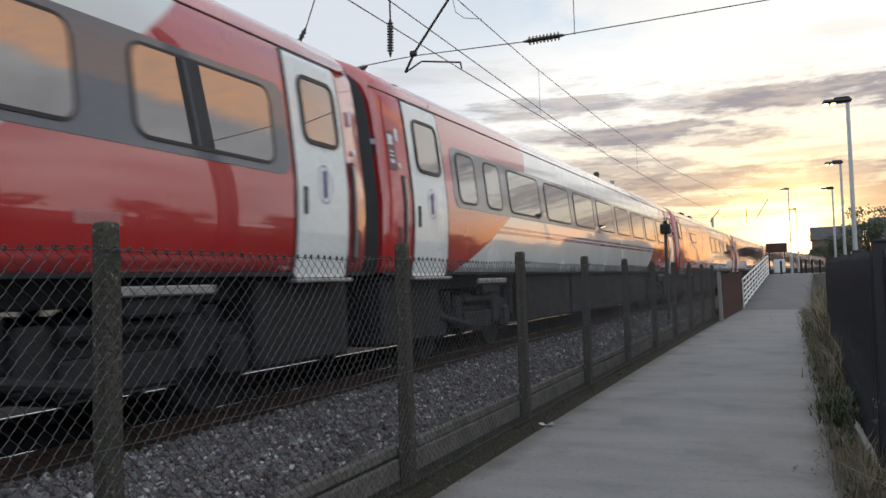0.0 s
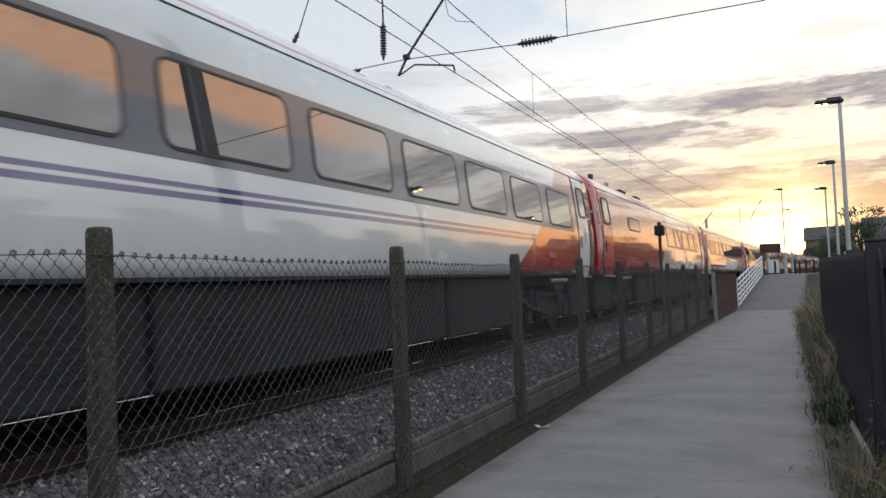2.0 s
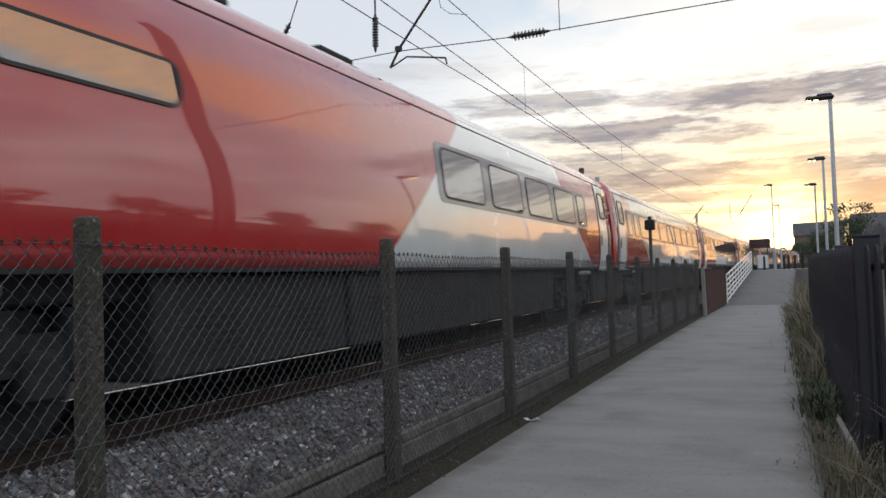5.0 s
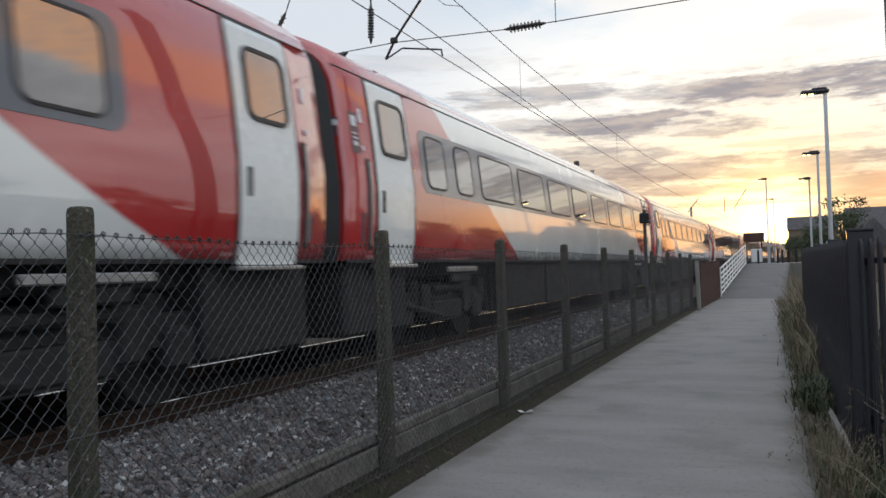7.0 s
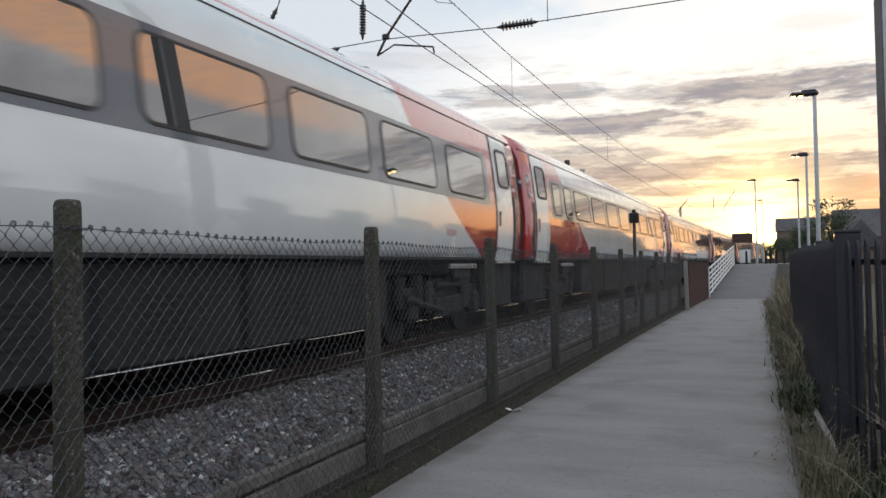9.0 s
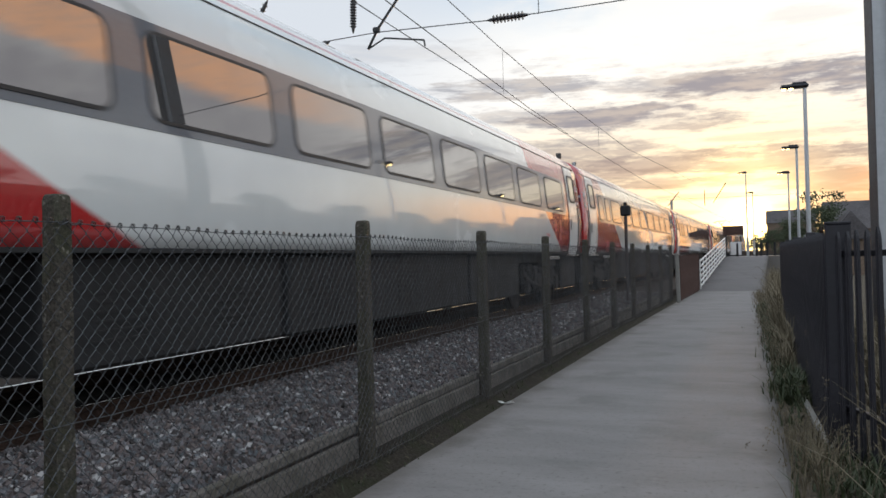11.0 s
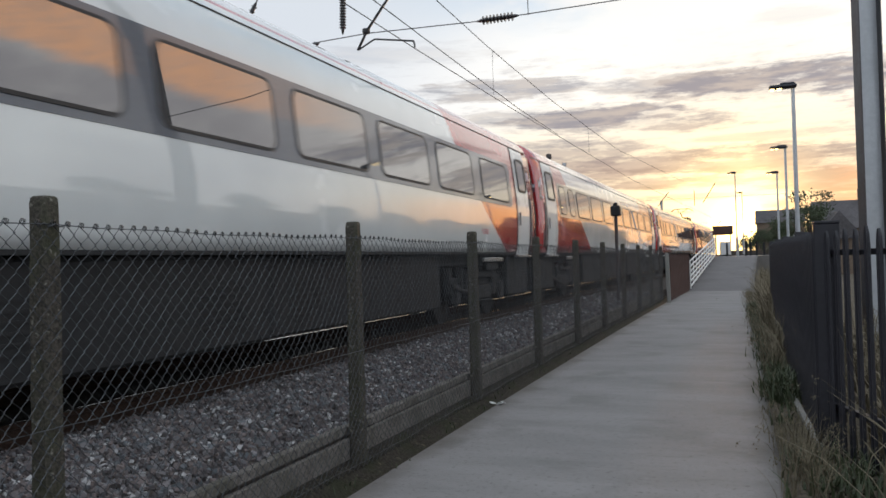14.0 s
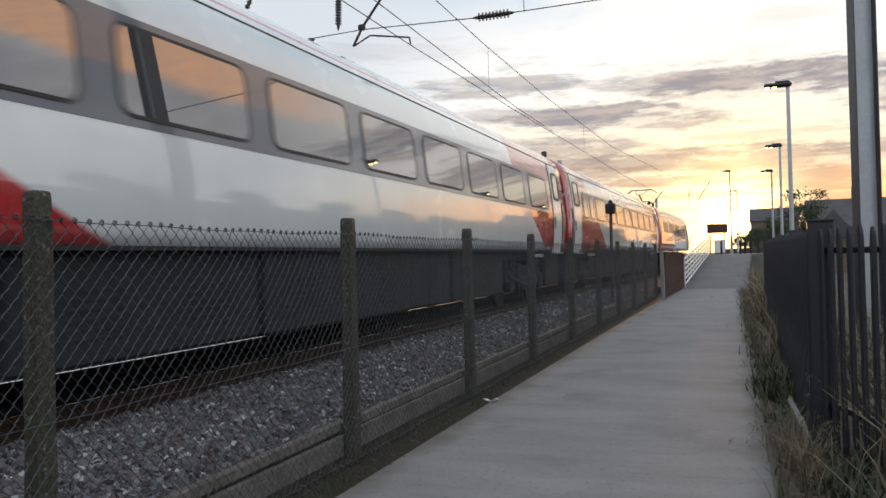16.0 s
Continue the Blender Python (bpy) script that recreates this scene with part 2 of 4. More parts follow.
M = dict(
    paint_a=livery("coach_paint_striped", SWOOSH_A_FRONT, SWOOSH_A_REAR, True),
    paint_b=livery("coach_paint", SWOOSH_B_FRONT, SWOOSH_B_REAR),
    paint_c=livery("buffet_paint", SWOOSH_C_FRONT, SWOOSH_B_REAR),
    band=surface("window_band_grey", (0.085, 0.100, 0.125), 0.40, vary=0.12, grain=30, stain=0.8, bump=0.0, coat=1.0, coat_ior=1.55),
    red=surface("red_paint", RED, 0.3, vary=0.12, grain=30, stain=0.8, bump=0.03, coat=0.8),
    white=surface("door_paint", WHITE, 0.3, vary=0.06, grain=20, stain=0.9, bump=0.03, coat=0.8),
    rubber=surface("black_rubber", (0.012, 0.012, 0.013), 0.5, bump=0.05),
    glass=surface("tinted_glass", (0.34, 0.335, 0.335), 0.015, 0.85, vary=0.03, grain=3, stain=0.5, bump=0.0),
    under=surface("underframe_grime", (0.013, 0.0135, 0.015), 0.8, vary=0.5, grain=14, stain=1.6, bump=0.4, second=(0.024, 0.023, 0.023)),
    steel=surface("worn_steel", (0.42, 0.42, 0.42), 0.35, 0.8, vary=0.2, grain=60, stain=3.0, bump=0.1),
    rail=surface("polished_rail", (0.80, 0.79, 0.78), 0.10, 1.0, vary=0.05, grain=50, stain=2.0, bump=0.0),
    rust=surface("rusty_steel", (0.042, 0.027, 0.021), 0.85, vary=0.4, grain=40, stain=3.0, bump=0.3),
    sleeper=surface("sleeper_concrete", (0.085, 0.068, 0.056), 0.9, vary=0.3, grain=50, stain=3.0, bump=0.3, second=(0.10, 0.07, 0.055)),
    concrete=surface("post_concrete", (0.074, 0.066, 0.056), 0.92, vary=0.45, grain=70, stain=5.0, bump=0.8, second=(0.065, 0.070, 0.040), spots=(0.20, 0.19, 0.16)),
    sleeper_pale=surface("pale_concrete", (0.24, 0.23, 0.215), 0.9, vary=0.25, grain=40, stain=3.0, bump=0.3),
    board=surface("gravel_board", (0.165, 0.150, 0.138), 0.92, vary=0.35, grain=45, stain=3.0, bump=0.5, second=(0.06, 0.062, 0.042)),
    wire=surface("dull_wire", (0.075, 0.080, 0.086), 0.5, 0.7, vary=0.35, grain=60, stain=6.0, bump=0.0, second=(0.050, 0.043, 0.040)),
    black=surface("black_steel_paint", (0.0165, 0.0155, 0.022), 0.5, vary=0.25, grain=30, stain=2.0, bump=0.08, second=(0.012, 0.011, 0.015)),
    galv=surface("galvanised_steel", (0.42, 0.43, 0.45), 0.45, 0.6, vary=0.06, grain=12, stain=2.0, bump=0.1),
    mast=surface("mast_steel", (0.070, 0.066, 0.068), 0.6, 0.4, vary=0.3, grain=30, stain=1.5, bump=0.15, second=(0.09, 0.055, 0.04)),
    white_steel=surface("white_steel_paint", (0.72, 0.71, 0.70), 0.45, vary=0.1, grain=30, stain=2.0, bump=0.05),
    slat=surface("brown_slat", (0.065, 0.030, 0.023), 0.8, vary=0.35, grain=30, stain=3.0, bump=0.3),
    insulator=surface("insulator_brown", (0.020, 0.014, 0.013), 0.25, vary=0.2, bump=0.0, coat=0.5),
    line=surface("line_copper", (0.03, 0.03, 0.032), 0.6, 0.3, bump=0.0),
    brick=surface("house_wall", (0.17, 0.125, 0.095), 0.9, vary=0.2, grain=8, stain=0.6, bump=0.2),
    tiles=surface("roof_tiles", (0.10, 0.092, 0.095), 0.85, vary=0.3, grain=9, stain=0.8, bump=0.3),
    soil=surface("verge_soil", (0.105, 0.086, 0.066), 0.95, vary=0.5, grain=30, stain=3.0, bump=0.9, second=(0.042, 0.046, 0.025)),
    litter_soil=surface("leaf_litter_soil", (0.036, 0.031, 0.025), 0.95, vary=0.6, grain=45, stain=4.0, bump=1.0, second=(0.030, 0.036, 0.018), spots=(0.085, 0.072, 0.055)),
    grass=surface("dry_grass", (0.17, 0.14, 0.092), 0.8, vary=0.4, grain=8, stain=2.0, bump=0.0, second=(0.075, 0.065, 0.035)),
    leaf=surface("green_leaf", (0.046, 0.062, 0.024), 0.6, vary=0.4, grain=10, stain=1.0, bump=0.0),
    bark=surface("bark", (0.06, 0.045, 0.035), 0.95, vary=0.4, grain=20, stain=3.0, bump=0.6),
    lamp_glow=surface("lamp_glow", (0.9, 0.8, 0.6), 0.4, bump=0.0, lamp=(1.0, 0.72, 0.30, 4.0)),
    litter=surface("litter_paper", (0.75, 0.75, 0.73), 0.6, bump=0.1),
    icon=surface("icon_white", (0.75, 0.76, 0.80), 0.5, vary=0.05, bump=0.0),
    purple=surface("numeral_purple", (0.10, 0.07, 0.26), 0.4, vary=0.05, bump=0.0),
    faded=surface("faded_lettering", (0.46, 0.24, 0.24), 0.5, vary=0.1, bump=0.0),
    plate=surface("notice_plate", (0.10, 0.03, 0.05), 0.4, vary=0.1, bump=0.0),
)


def stones_material(name):
    """Crushed granite: each stone has its own grey, some rusty or pale."""
    m = bpy.data.materials.new(name)
    m.use_nodes = True
    g = Graph(m.node_tree)
    p = g.add("ShaderNodeBsdfPrincipled")
    pick = g.add("ShaderNodeNewGeometry").outputs["Random Per Island"]
    where = g.add("ShaderNodeTexCoord").outputs["Object"]
    ramp = g.add("ShaderNodeValToRGB")
    g.put(ramp.inputs[0], pick)
    tones = ((0.0, (0.035, 0.033, 0.036)), (0.2, (0.092, 0.086, 0.094)), (0.5, (0.185, 0.148, 0.142)), (0.72, (0.125, 0.148, 0.168)), (0.9, (0.21, 0.195, 0.205)), (0.985, (0.48, 0.48, 0.48)))
    while len(ramp.color_ramp.elements) < len(tones):
        ramp.color_ramp.elements.new(0.5)
    for el, (at, c) in zip(ramp.color_ramp.elements, tones):
        el.position, el.color = at, (*c, 1)
    c = g.mix(g.math("MULTIPLY", g.noise(where, 40.0), 0.4), ramp.outputs[0], (0.13, 0.10, 0.085))
    g.put(p.inputs["Base Color"], c)
    p.inputs["Roughness"].default_value = 0.85
    p.inputs["Specular IOR Level"].default_value = 0.25
    g.put(g.add("ShaderNodeOutputMaterial").inputs[0], p.outputs[0])
    return m


def path_material(name, shade=1.0):
    """Worn concrete path with faint brushed bands across it, cracks and stains."""
    m = bpy.data.materials.new(name)
    m.use_nodes = True
    g = Graph(m.node_tree)
    p = g.add("ShaderNodeBsdfPrincipled")
    where = g.add("ShaderNodeTexCoord").outputs["Object"]
    bands = g.noise(g.vec("MULTIPLY", where, (0.5, 1.5, 1.0)), 1.1, 6.0, 0.62)
    blot, grit = g.noise(where, 0.9, 6.0, 0.6), g.noise(where, 170.0, 3.0)
    c = g.mix(g.step(bands, 0.35, 0.68), (0.230, 0.220, 0.218), (0.285, 0.272, 0.268))
    c = g.mix(g.math("MULTIPLY", g.step(blot, 0.50, 0.68), 0.55), c, (0.170, 0.165, 0.160))
    c = g.mix(g.math("MULTIPLY", g.step(grit, 0.45, 0.75), 0.45), c, (0.14, 0.13, 0.126))
    pock = g.noise(where, 22.0, 5.0, 0.7)
    c = g.mix(g.math("MULTIPLY", g.step(pock, 0.55, 0.66), 0.6), c, (0.135, 0.125, 0.12))
    c = g.mix(g.math("MULTIPLY", g.step(pock, 0.40, 0.30), 0.30), c, (0.36, 0.35, 0.34))
    scuff = g.noise(g.vec("MULTIPLY", where, (1.3, 7.0, 1.0)), 1.0, 6.0, 0.7)
    c = g.mix(g.math("MULTIPLY", g.step(scuff, 0.56, 0.66), 0.20), c, (0.13, 0.122, 0.118))
    x, y, z = g.split(where)
    side = g.math("ABSOLUTE", g.math("ADD", g.math("SUBTRACT", x, g.math("MULTIPLY", g.math("MULTIPLY", y, y), BEND / 2)), 1.16))
    rim = g.step(g.math("ADD", side, g.math("MULTIPLY", g.math("SUBTRACT", blot, 0.5), 0.7)), 1.12, 1.42)
    c = g.mix(g.math("MULTIPLY", rim, 0.55), c, (0.100, 0.085, 0.070))
    if shade != 1.0:
        c = g.mix(1.0, c, (shade, shade, shade * 1.02), "MULTIPLY")
    g.put(p.inputs["Base Color"], c)
    g.put(p.inputs["Roughness"], g.step(bands, 0.3, 0.7, 0.80, 0.95))
    p.inputs["Specular IOR Level"].default_value = 0.15
    b = g.add("ShaderNodeBump")
    b.inputs["Strength"].default_value, b.inputs["Distance"].default_value = 0.35, 0.005
    g.put(b.inputs["Height"], g.math("ADD", grit, g.math("MULTIPLY", bands, 1.0)))
    g.put(p.inputs["Normal"], b.outputs[0])
    g.put(g.add("ShaderNodeOutputMaterial").inputs[0], p.outputs[0])
    return m


M["ballast"] = stones_material("crushed_granite")
M["path"] = path_material("worn_concrete_path")
M["tarmac"] = path_material("ramp_tarmac", 0.66)


# ---------------------------------------------------------------- mesh helpers
def mesh_object(name, verts, faces, material, parent=None, label="", smooth=False):
    me = bpy.data.meshes.new(name)
    me.from_pydata([tuple(v) for v in verts], [], faces)
    me.materials.append(material)
    if smooth:
        me.polygons.foreach_set("use_smooth", [True] * len(me.polygons))
    me.update()
    ob = new(name, me)
    ob.parent = parent
    return tagged(ob, label)


def part(name, bm, material, parent=None, label="", smooth=False):
    """Links a bmesh as one mesh object under a thing or a part."""
    me = bpy.data.meshes.new(name)
    bmesh.ops.recalc_face_normals(bm, faces=bm.faces)
    bm.to_mesh(me)
    bm.free()
    me.materials.append(material)
    if smooth:
        me.polygons.foreach_set("use_smooth", [True] * len(me.polygons))
    ob = new(name, me)
    ob.parent = parent
    return tagged(ob, label)


def thing(name, label, category, group="", m=None):
    ob = new(name)
    ob.empty_display_size = 0.2
    if m is not None:
        ob.matrix_basis = m
    return tagged(ob, label, category, group)


def box(size, at=(0, 0, 0), bevel=0.0, bm=None, turn=None):
    bm = bm or bmesh.new()
    r = bmesh.ops.create_cube(bm, size=1.0)
    vs = r["verts"]
    m = Matrix.Translation(at) @ (turn or Matrix()) @ Matrix.Diagonal((*size, 1))
    bmesh.ops.transform(bm, matrix=m, verts=vs)
    if bevel:
        es = list({e for v in vs for e in v.link_edges})
        bmesh.ops.bevel(bm, geom=es, offset=bevel, segments=1, affect="EDGES")
    return bm


def rod(a, b, r, bm=None, sides=8, r2=None):
    bm = bm or bmesh.new()
    a, b = Vector(a), Vector(b)
    d = b - a
    m = Matrix.Translation((a + b) / 2) @ d.to_track_quat("Z", "Y").to_matrix().to_4x4()
    bmesh.ops.create_cone(bm, cap_ends=True, segments=sides, radius1=r, radius2=r if r2 is None else r2, depth=d.length, matrix=m)
    return bm


def rods(points, r, sides=6):
    bm = bmesh.new()
    for a, b in zip(points[:-1], points[1:]):
        rod(a, b, r, bm, sides)
    return bm


def lathe(profile, axis_from, axis_to, sides=14):
    """A turned shape: (distance along, radius) pairs about an axis."""
    a, b = Vector(axis_from), Vector(axis_to)
    q = (b - a).to_track_quat("Z", "Y").to_matrix().to_4x4()
    m = Matrix.Translation(a) @ q
    verts, faces = [], []
    for d, r in profile:
        for k in range(sides):
            u = 2 * math.pi * k / sides
            verts.append(m @ Vector((r * math.cos(u), r * math.sin(u), d)))
    for i in range(len(profile) - 1):
        for k in range(sides):
            n = (k + 1) % sides
            faces.append((i * sides + k, i * sides + n, (i + 1) * sides + n, (i + 1) * sides + k))
    faces.append(tuple(range(sides))[::-1])
    faces.append(tuple(range((len(profile) - 1) * sides, len(profile) * sides)))
    return verts, faces


def bend(y):
    return BEND * y * y / 2


def sweep(section, ys, z_of=lambda y: 0.0):
    """A strip of constant section (x, z) along the bend of the line."""
    verts, faces, n = [], [], len(section)
    for y in ys:
        for x, z in section:
            verts.append((x + bend(y), y, z + z_of(y)))
    for i in range(len(ys) - 1):
        for k in range(n - 1):
            faces.append((i * n + k, i * n + k + 1, (i + 1) * n + k + 1, (i + 1) * n + k))
    return verts, faces


# ---------------------------------------------------------------- ground, track and path
RAIL_Z = 0.568
TRACK_X = -5.474
FENCE_X = -2.75
POST_GAP, POST_FIRST, POST_TOP = 2.931, 2.65, 1.92


def build_ground():
    far = 3000.0
    tagged(mesh_object("ground", [(-far, -far, -0.03), (far, -far, -0.03), (far, far, -0.03), (-far, far, -0.03)], [(0, 1, 2, 3)], M["soil"]),
           "dark bare soil reaching to the horizon", "ground", kind="structure")
    ys = [-60 + 4 * k for k in range(91)]
    sec = [(-4.35, 0.40), (-3.55, 0.40), (-3.1, 0.365), (-2.88, 0.325), (-2.86, -0.02)]
    v, f = sweep(sec, ys)
    tagged(mesh_object("track_bed", v, f, M["ballast_bed"]), "grey crushed stone railway bed beside the fence", "track bed", kind="structure")

    # bed under and past the train; its dark colour also paints in the shade
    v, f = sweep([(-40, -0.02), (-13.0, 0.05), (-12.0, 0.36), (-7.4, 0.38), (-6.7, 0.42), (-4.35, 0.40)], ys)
    tagged(mesh_object("oily_bed", v, f, M["oily_shade"]), "stone darkened by oil, brake dust and painted-in shade, between and beyond the rails", "track bed", kind="structure")

    def rise(y):
        return min(1.0, max(0.0, (y - 37.0) / 20.0)) * 1.42

    ys = [-14 + k for k in range(72)] + [60, 80, 100, 140, 200]
    v, f = sweep([(-2.60, -0.03), (-2.56, 0.0), (0.22, 0.0), (0.26, -0.03)], [y for y in ys if y <= 37] + [37.001])
    tagged(mesh_object("path", v, f, M["path"]), "pale worn concrete footpath between two fences", "path", kind="structure")
    v, f = sweep([(-2.60, -0.6), (-2.56, 0.0), (0.22, 0.0), (0.26, -0.6)], [37.0 + k for k in range(21)], rise)
    tagged(mesh_object("ramp", v, f, M["tarmac"]), "dark grey tarmac ramp rising from the path to the platform", "ramp", kind="structure")
    v, f = sweep([(-3.0, 0.0), (-3.0, 1.42), (3.2, 1.42), (3.2, 0.0)], [57.0 + 5 * k for k in range(30)])
    f.append((0, 3, 2, 1))
    tagged(mesh_object("platform", v, f, M["path"]), "low grey station platform with a straight edge", "platform", kind="structure")
    v, f = sweep([(0.26, -0.03), (0.30, 0.012), (0.62, 0.03), (1.6, 0.02), (40, -0.02)], [-14 + 2 * k for k in range(60)])
    tagged(mesh_object("verge", v, f, M["soil"]), "strip of bare brown earth with dry weeds", "verge", kind="structure")
    v, f = sweep([(-2.86, -0.03), (-2.81, 0.125), (-2.72, 0.095), (-2.64, 0.035), (-2.57, 0.004), (-2.52, -0.03)], [-14 + k for k in range(52)])
    tagged(mesh_object("fence_strip", v, f, M["litter_soil"]), "dirty strip of soil along the foot of the fence", "verge", kind="structure")


# oil-dark stone, taken nearly to black to stand for shade beneath the train
M["oily_shade"] = surface("oily_shade_ballast", (0.015, 0.013, 0.012), 0.95, vary=0.6, grain=24, stain=1.5, bump=1.0, second=(0.026, 0.019, 0.015))
M["ballast_bed"] = surface("ballast_bed", (0.085, 0.074, 0.068), 0.95, vary=0.6, grain=28, stain=2.0, bump=1.0, second=(0.085, 0.065, 0.052))


def build_track():
    track = thing("railway_track", "rusty railway track with polished rail heads on concrete sleepers", "railway track")
    ys = [-60 + 3 * k for k in range(100)]
    head = [(-0.075, -0.159), (-0.075, -0.145), (-0.012, -0.128), (-0.010, -0.045), (-0.036, -0.034), (-0.036, -0.003)]
    foot = head + [(-x, z) for x, z in head[::-1]]
    for side in (-0.752, 0.752):
        v, f = sweep([(TRACK_X + side + x, RAIL_Z + z) for x, z in foot], ys)
        rail = mesh_object("rail", v, f, M["rust"], track)
        v, f = sweep([(TRACK_X + side + x, RAIL_Z + z) for x, z in ((-0.016, 0.0015), (0.016, 0.0015))], ys)
        mesh_object("rail_head", v, f, M["rail"], rail, "polished rail head")
    base = box((2.5, 0.26, 0.14), (0, 0, 0), 0.02)
    first = part("sleeper", base, M["sleeper"], track)
    for k in range(130):
        y = -8 + 0.65 * k
        ob = first if k == 0 else new("sleeper", first.data)
        ob.parent = track
        ob.matrix_basis = pose(TRACK_X + bend(y), y, RAIL_Z - 0.159 - 0.07, 0, 0, -math.degrees(BEND * y))


def build_ballast():
    """Loose stones of the ballast shoulder, nearest stretch."""
    rng = np.random.default_rng(5)
    # a rough broken block: eight corners, split faces
    bv = np.array([(a, b, c) for a in (-1, 1) for b in (-1, 1) for c in (-1, 1)], float) * 0.72
    bf = [(0, 1, 3, 2), (4, 6, 7, 5), (0, 4, 5, 1), (2, 3, 7, 6), (0, 2, 6, 4), (1, 5, 7, 3)]
    bf = [t for a, b, c, d in bf for t in ((a, b, c), (a, c, d))]
    verts, faces = [], []
    count = 34000
    t = rng.random(count) ** 1.7
    ys = 1.6 + t * 26
    xs = -2.89 - rng.random(count) * 1.72
    top = np.interp(-xs, [2.86, 2.88, 3.1, 3.55, 9], [0.30, 0.325, 0.365, 0.40, 0.40])
    for k in range(count):
        y = ys[k]
        size = rng.uniform(0.010, 0.026) * (1 + 0.03 * max(0, y - 8))
        p = bv * (1 + rng.uniform(-0.55, 0.45, (len(bv), 3))) * (size * rng.uniform(0.65, 1.4, 3))
        m = np.array(Euler(tuple(rng.uniform(0, 6.28, 3))).to_matrix())
        p = p @ m.T + np.array((xs[k] + bend(y), y, top[k] + size * rng.uniform(-0.1, 0.7)))
        n = len(verts)
        verts.extend(map(tuple, p))
        faces.extend(tuple(i + n for i in f) for f in bf)
    tagged(mesh_object("ballast", verts, faces, M["ballast"]), "loose grey and brown crushed ballast stones along the track", "ballast", kind="stuff")


build_ground()
build_track()
build_ballast()


# ---------------------------------------------------------------- the train
LENGTH = 23.0
SKIN = ((1.300, 1.17), (1.335, 1.32), (1.358, 1.60), (1.365, 2.00), (1.338, 2.30), (1.301, 2.65), (1.262, 2.95), (1.218, 3.22),
        (1.120, 3.43), (0.960, 3.58), (0.720, 3.69), (0.400, 3.765), (0.0, 3.79))


def skin_x(h):
    return float(np.interp(h, [q[1] for q in SKIN], [q[0] for q in SKIN]))


BACK_END = 22.74      # where a coach's body stops; the bellows fill the rest


def shell(s0, s1, rings=24):
    """The coach's body and roof as one closed tube from s0 to s1 (metres from the front of the unit), with rounded end corners."""
    ring = [(x, z) for x, z in SKIN] + [(-x, z) for x, z in SKIN[-2::-1]]
    stations = [(s0, 0.975), (s0 + 0.015, 0.988), (s0 + 0.05, 1.0)] + [(s0 + (s1 - s0) * i / rings, 1.0) for i in range(1, rings)] + [(s1 - 0.05, 1.0), (s1 - 0.015, 0.988), (s1, 0.975)]
    verts, faces, n = [], [], len(ring)
    for s, w in stations:
        for x, z in ring:
            verts.append((x * w, s - LENGTH / 2, 1.17 + (z - 1.17) * (2 * w - 1 if w < 1 else 1)))
    for i in range(len(stations) - 1):
        for k in range(n):
            q = (k + 1) % n
            faces.append((i * n + k, (i + 1) * n + k, (i + 1) * n + q, i * n + q))
    faces.append(tuple(range(n)))
    faces.append(tuple(range(len(verts) - n, len(verts)))[::-1])
    return verts, faces


def side_panel(s0, s1, h0, h1, proud, round_by, inner=0.0, flat=False):
    """A rounded panel that follows the curve of the coach's side; returns verts, faces. inner > 0: a frame of that width only."""
    def outline(grow):
        a0, a1, b0, b1, r = s0 - grow, s1 + grow, h0 - grow, h1 + grow, max(0.01, round_by + grow)
        pts = []
        for cs, ch, start in ((a1 - r, b1 - r, 0), (a0 + r, b1 - r, 90), (a0 + r, b0 + r, 180), (a1 - r, b0 + r, 270)):
            for k in range(6):
                u = radians(start + 18 * k)
                pts.append((cs + r * math.cos(u), ch + r * math.sin(u)))
        dense = []
        for p, q in zip(pts, pts[1:] + pts[:1]):
            cut = max(1, int(abs(q[1] - p[1]) / 0.18))
            for j in range(cut):
                dense.append((p[0] + (q[0] - p[0]) * j / cut, p[1] + (q[1] - p[1]) * j / cut))
        return dense

    def put(s, h, d):
        if flat:
            k = (h - h0) / (h1 - h0)
            bulge = skin_x((h0 + h1) / 2) - (skin_x(h0) + skin_x(h1)) / 2
            return (skin_x(h0) * (1 - k) + skin_x(h1) * k + bulge + d, s - LENGTH / 2, h)
        return (skin_x(h) + d, s - LENGTH / 2, h)

    out = outline(0.0)
    verts, faces, n = [], [], len(out)
    if inner:
        inn = outline(-inner)
        n = min(len(out), len(inn))
        out, inn = outline(0.0)[:n], inn[:n]
        verts = [put(*p, 0.0) for p in out] + [put(*p, proud) for p in out] + [put(*p, proud) for p in inn] + [put(*p, 0.0) for p in inn]
        for k in range(n):
            q = (k + 1) % n
            for j in range(3):
                faces.append((j * n + k, j * n + q, (j + 1) * n + q, (j + 1) * n + k))
        return verts, faces
    # filled: horizontal strips between left and right outline
    hs = sorted({round(p[1], 4) for p in out})
    left, right = [], []
    for h in hs:
        row = [p[0] for p in out if abs(p[1] - h) < 6e-5]
        left.append(min(row)), right.append(max(row))
    for h, a, b in zip(hs, left, right):
        verts += [put(a, h, proud), put(b, h, proud)]
    for k in range(len(hs) - 1):
        faces.append((2 * k, 2 * k + 1, 2 * k + 3, 2 * k + 2))
    base = len(verts)
    for h, a, b in zip(hs, left, right):
        verts += [put(a, h, 0.0), put(b, h, 0.0)]
    for k in range(len(hs) - 1):
        faces.append((2 * k, 2 * k + 2, base + 2 * k + 2, base + 2 * k))
        faces.append((2 * k + 1, base + 2 * k + 1, base + 2 * k + 3, 2 * k + 3))
    top = 2 * (len(hs) - 1)
    faces.append((top, top + 1, base + top + 1, base + top))
    faces.append((0, base, base + 1, 1))
    return verts, faces


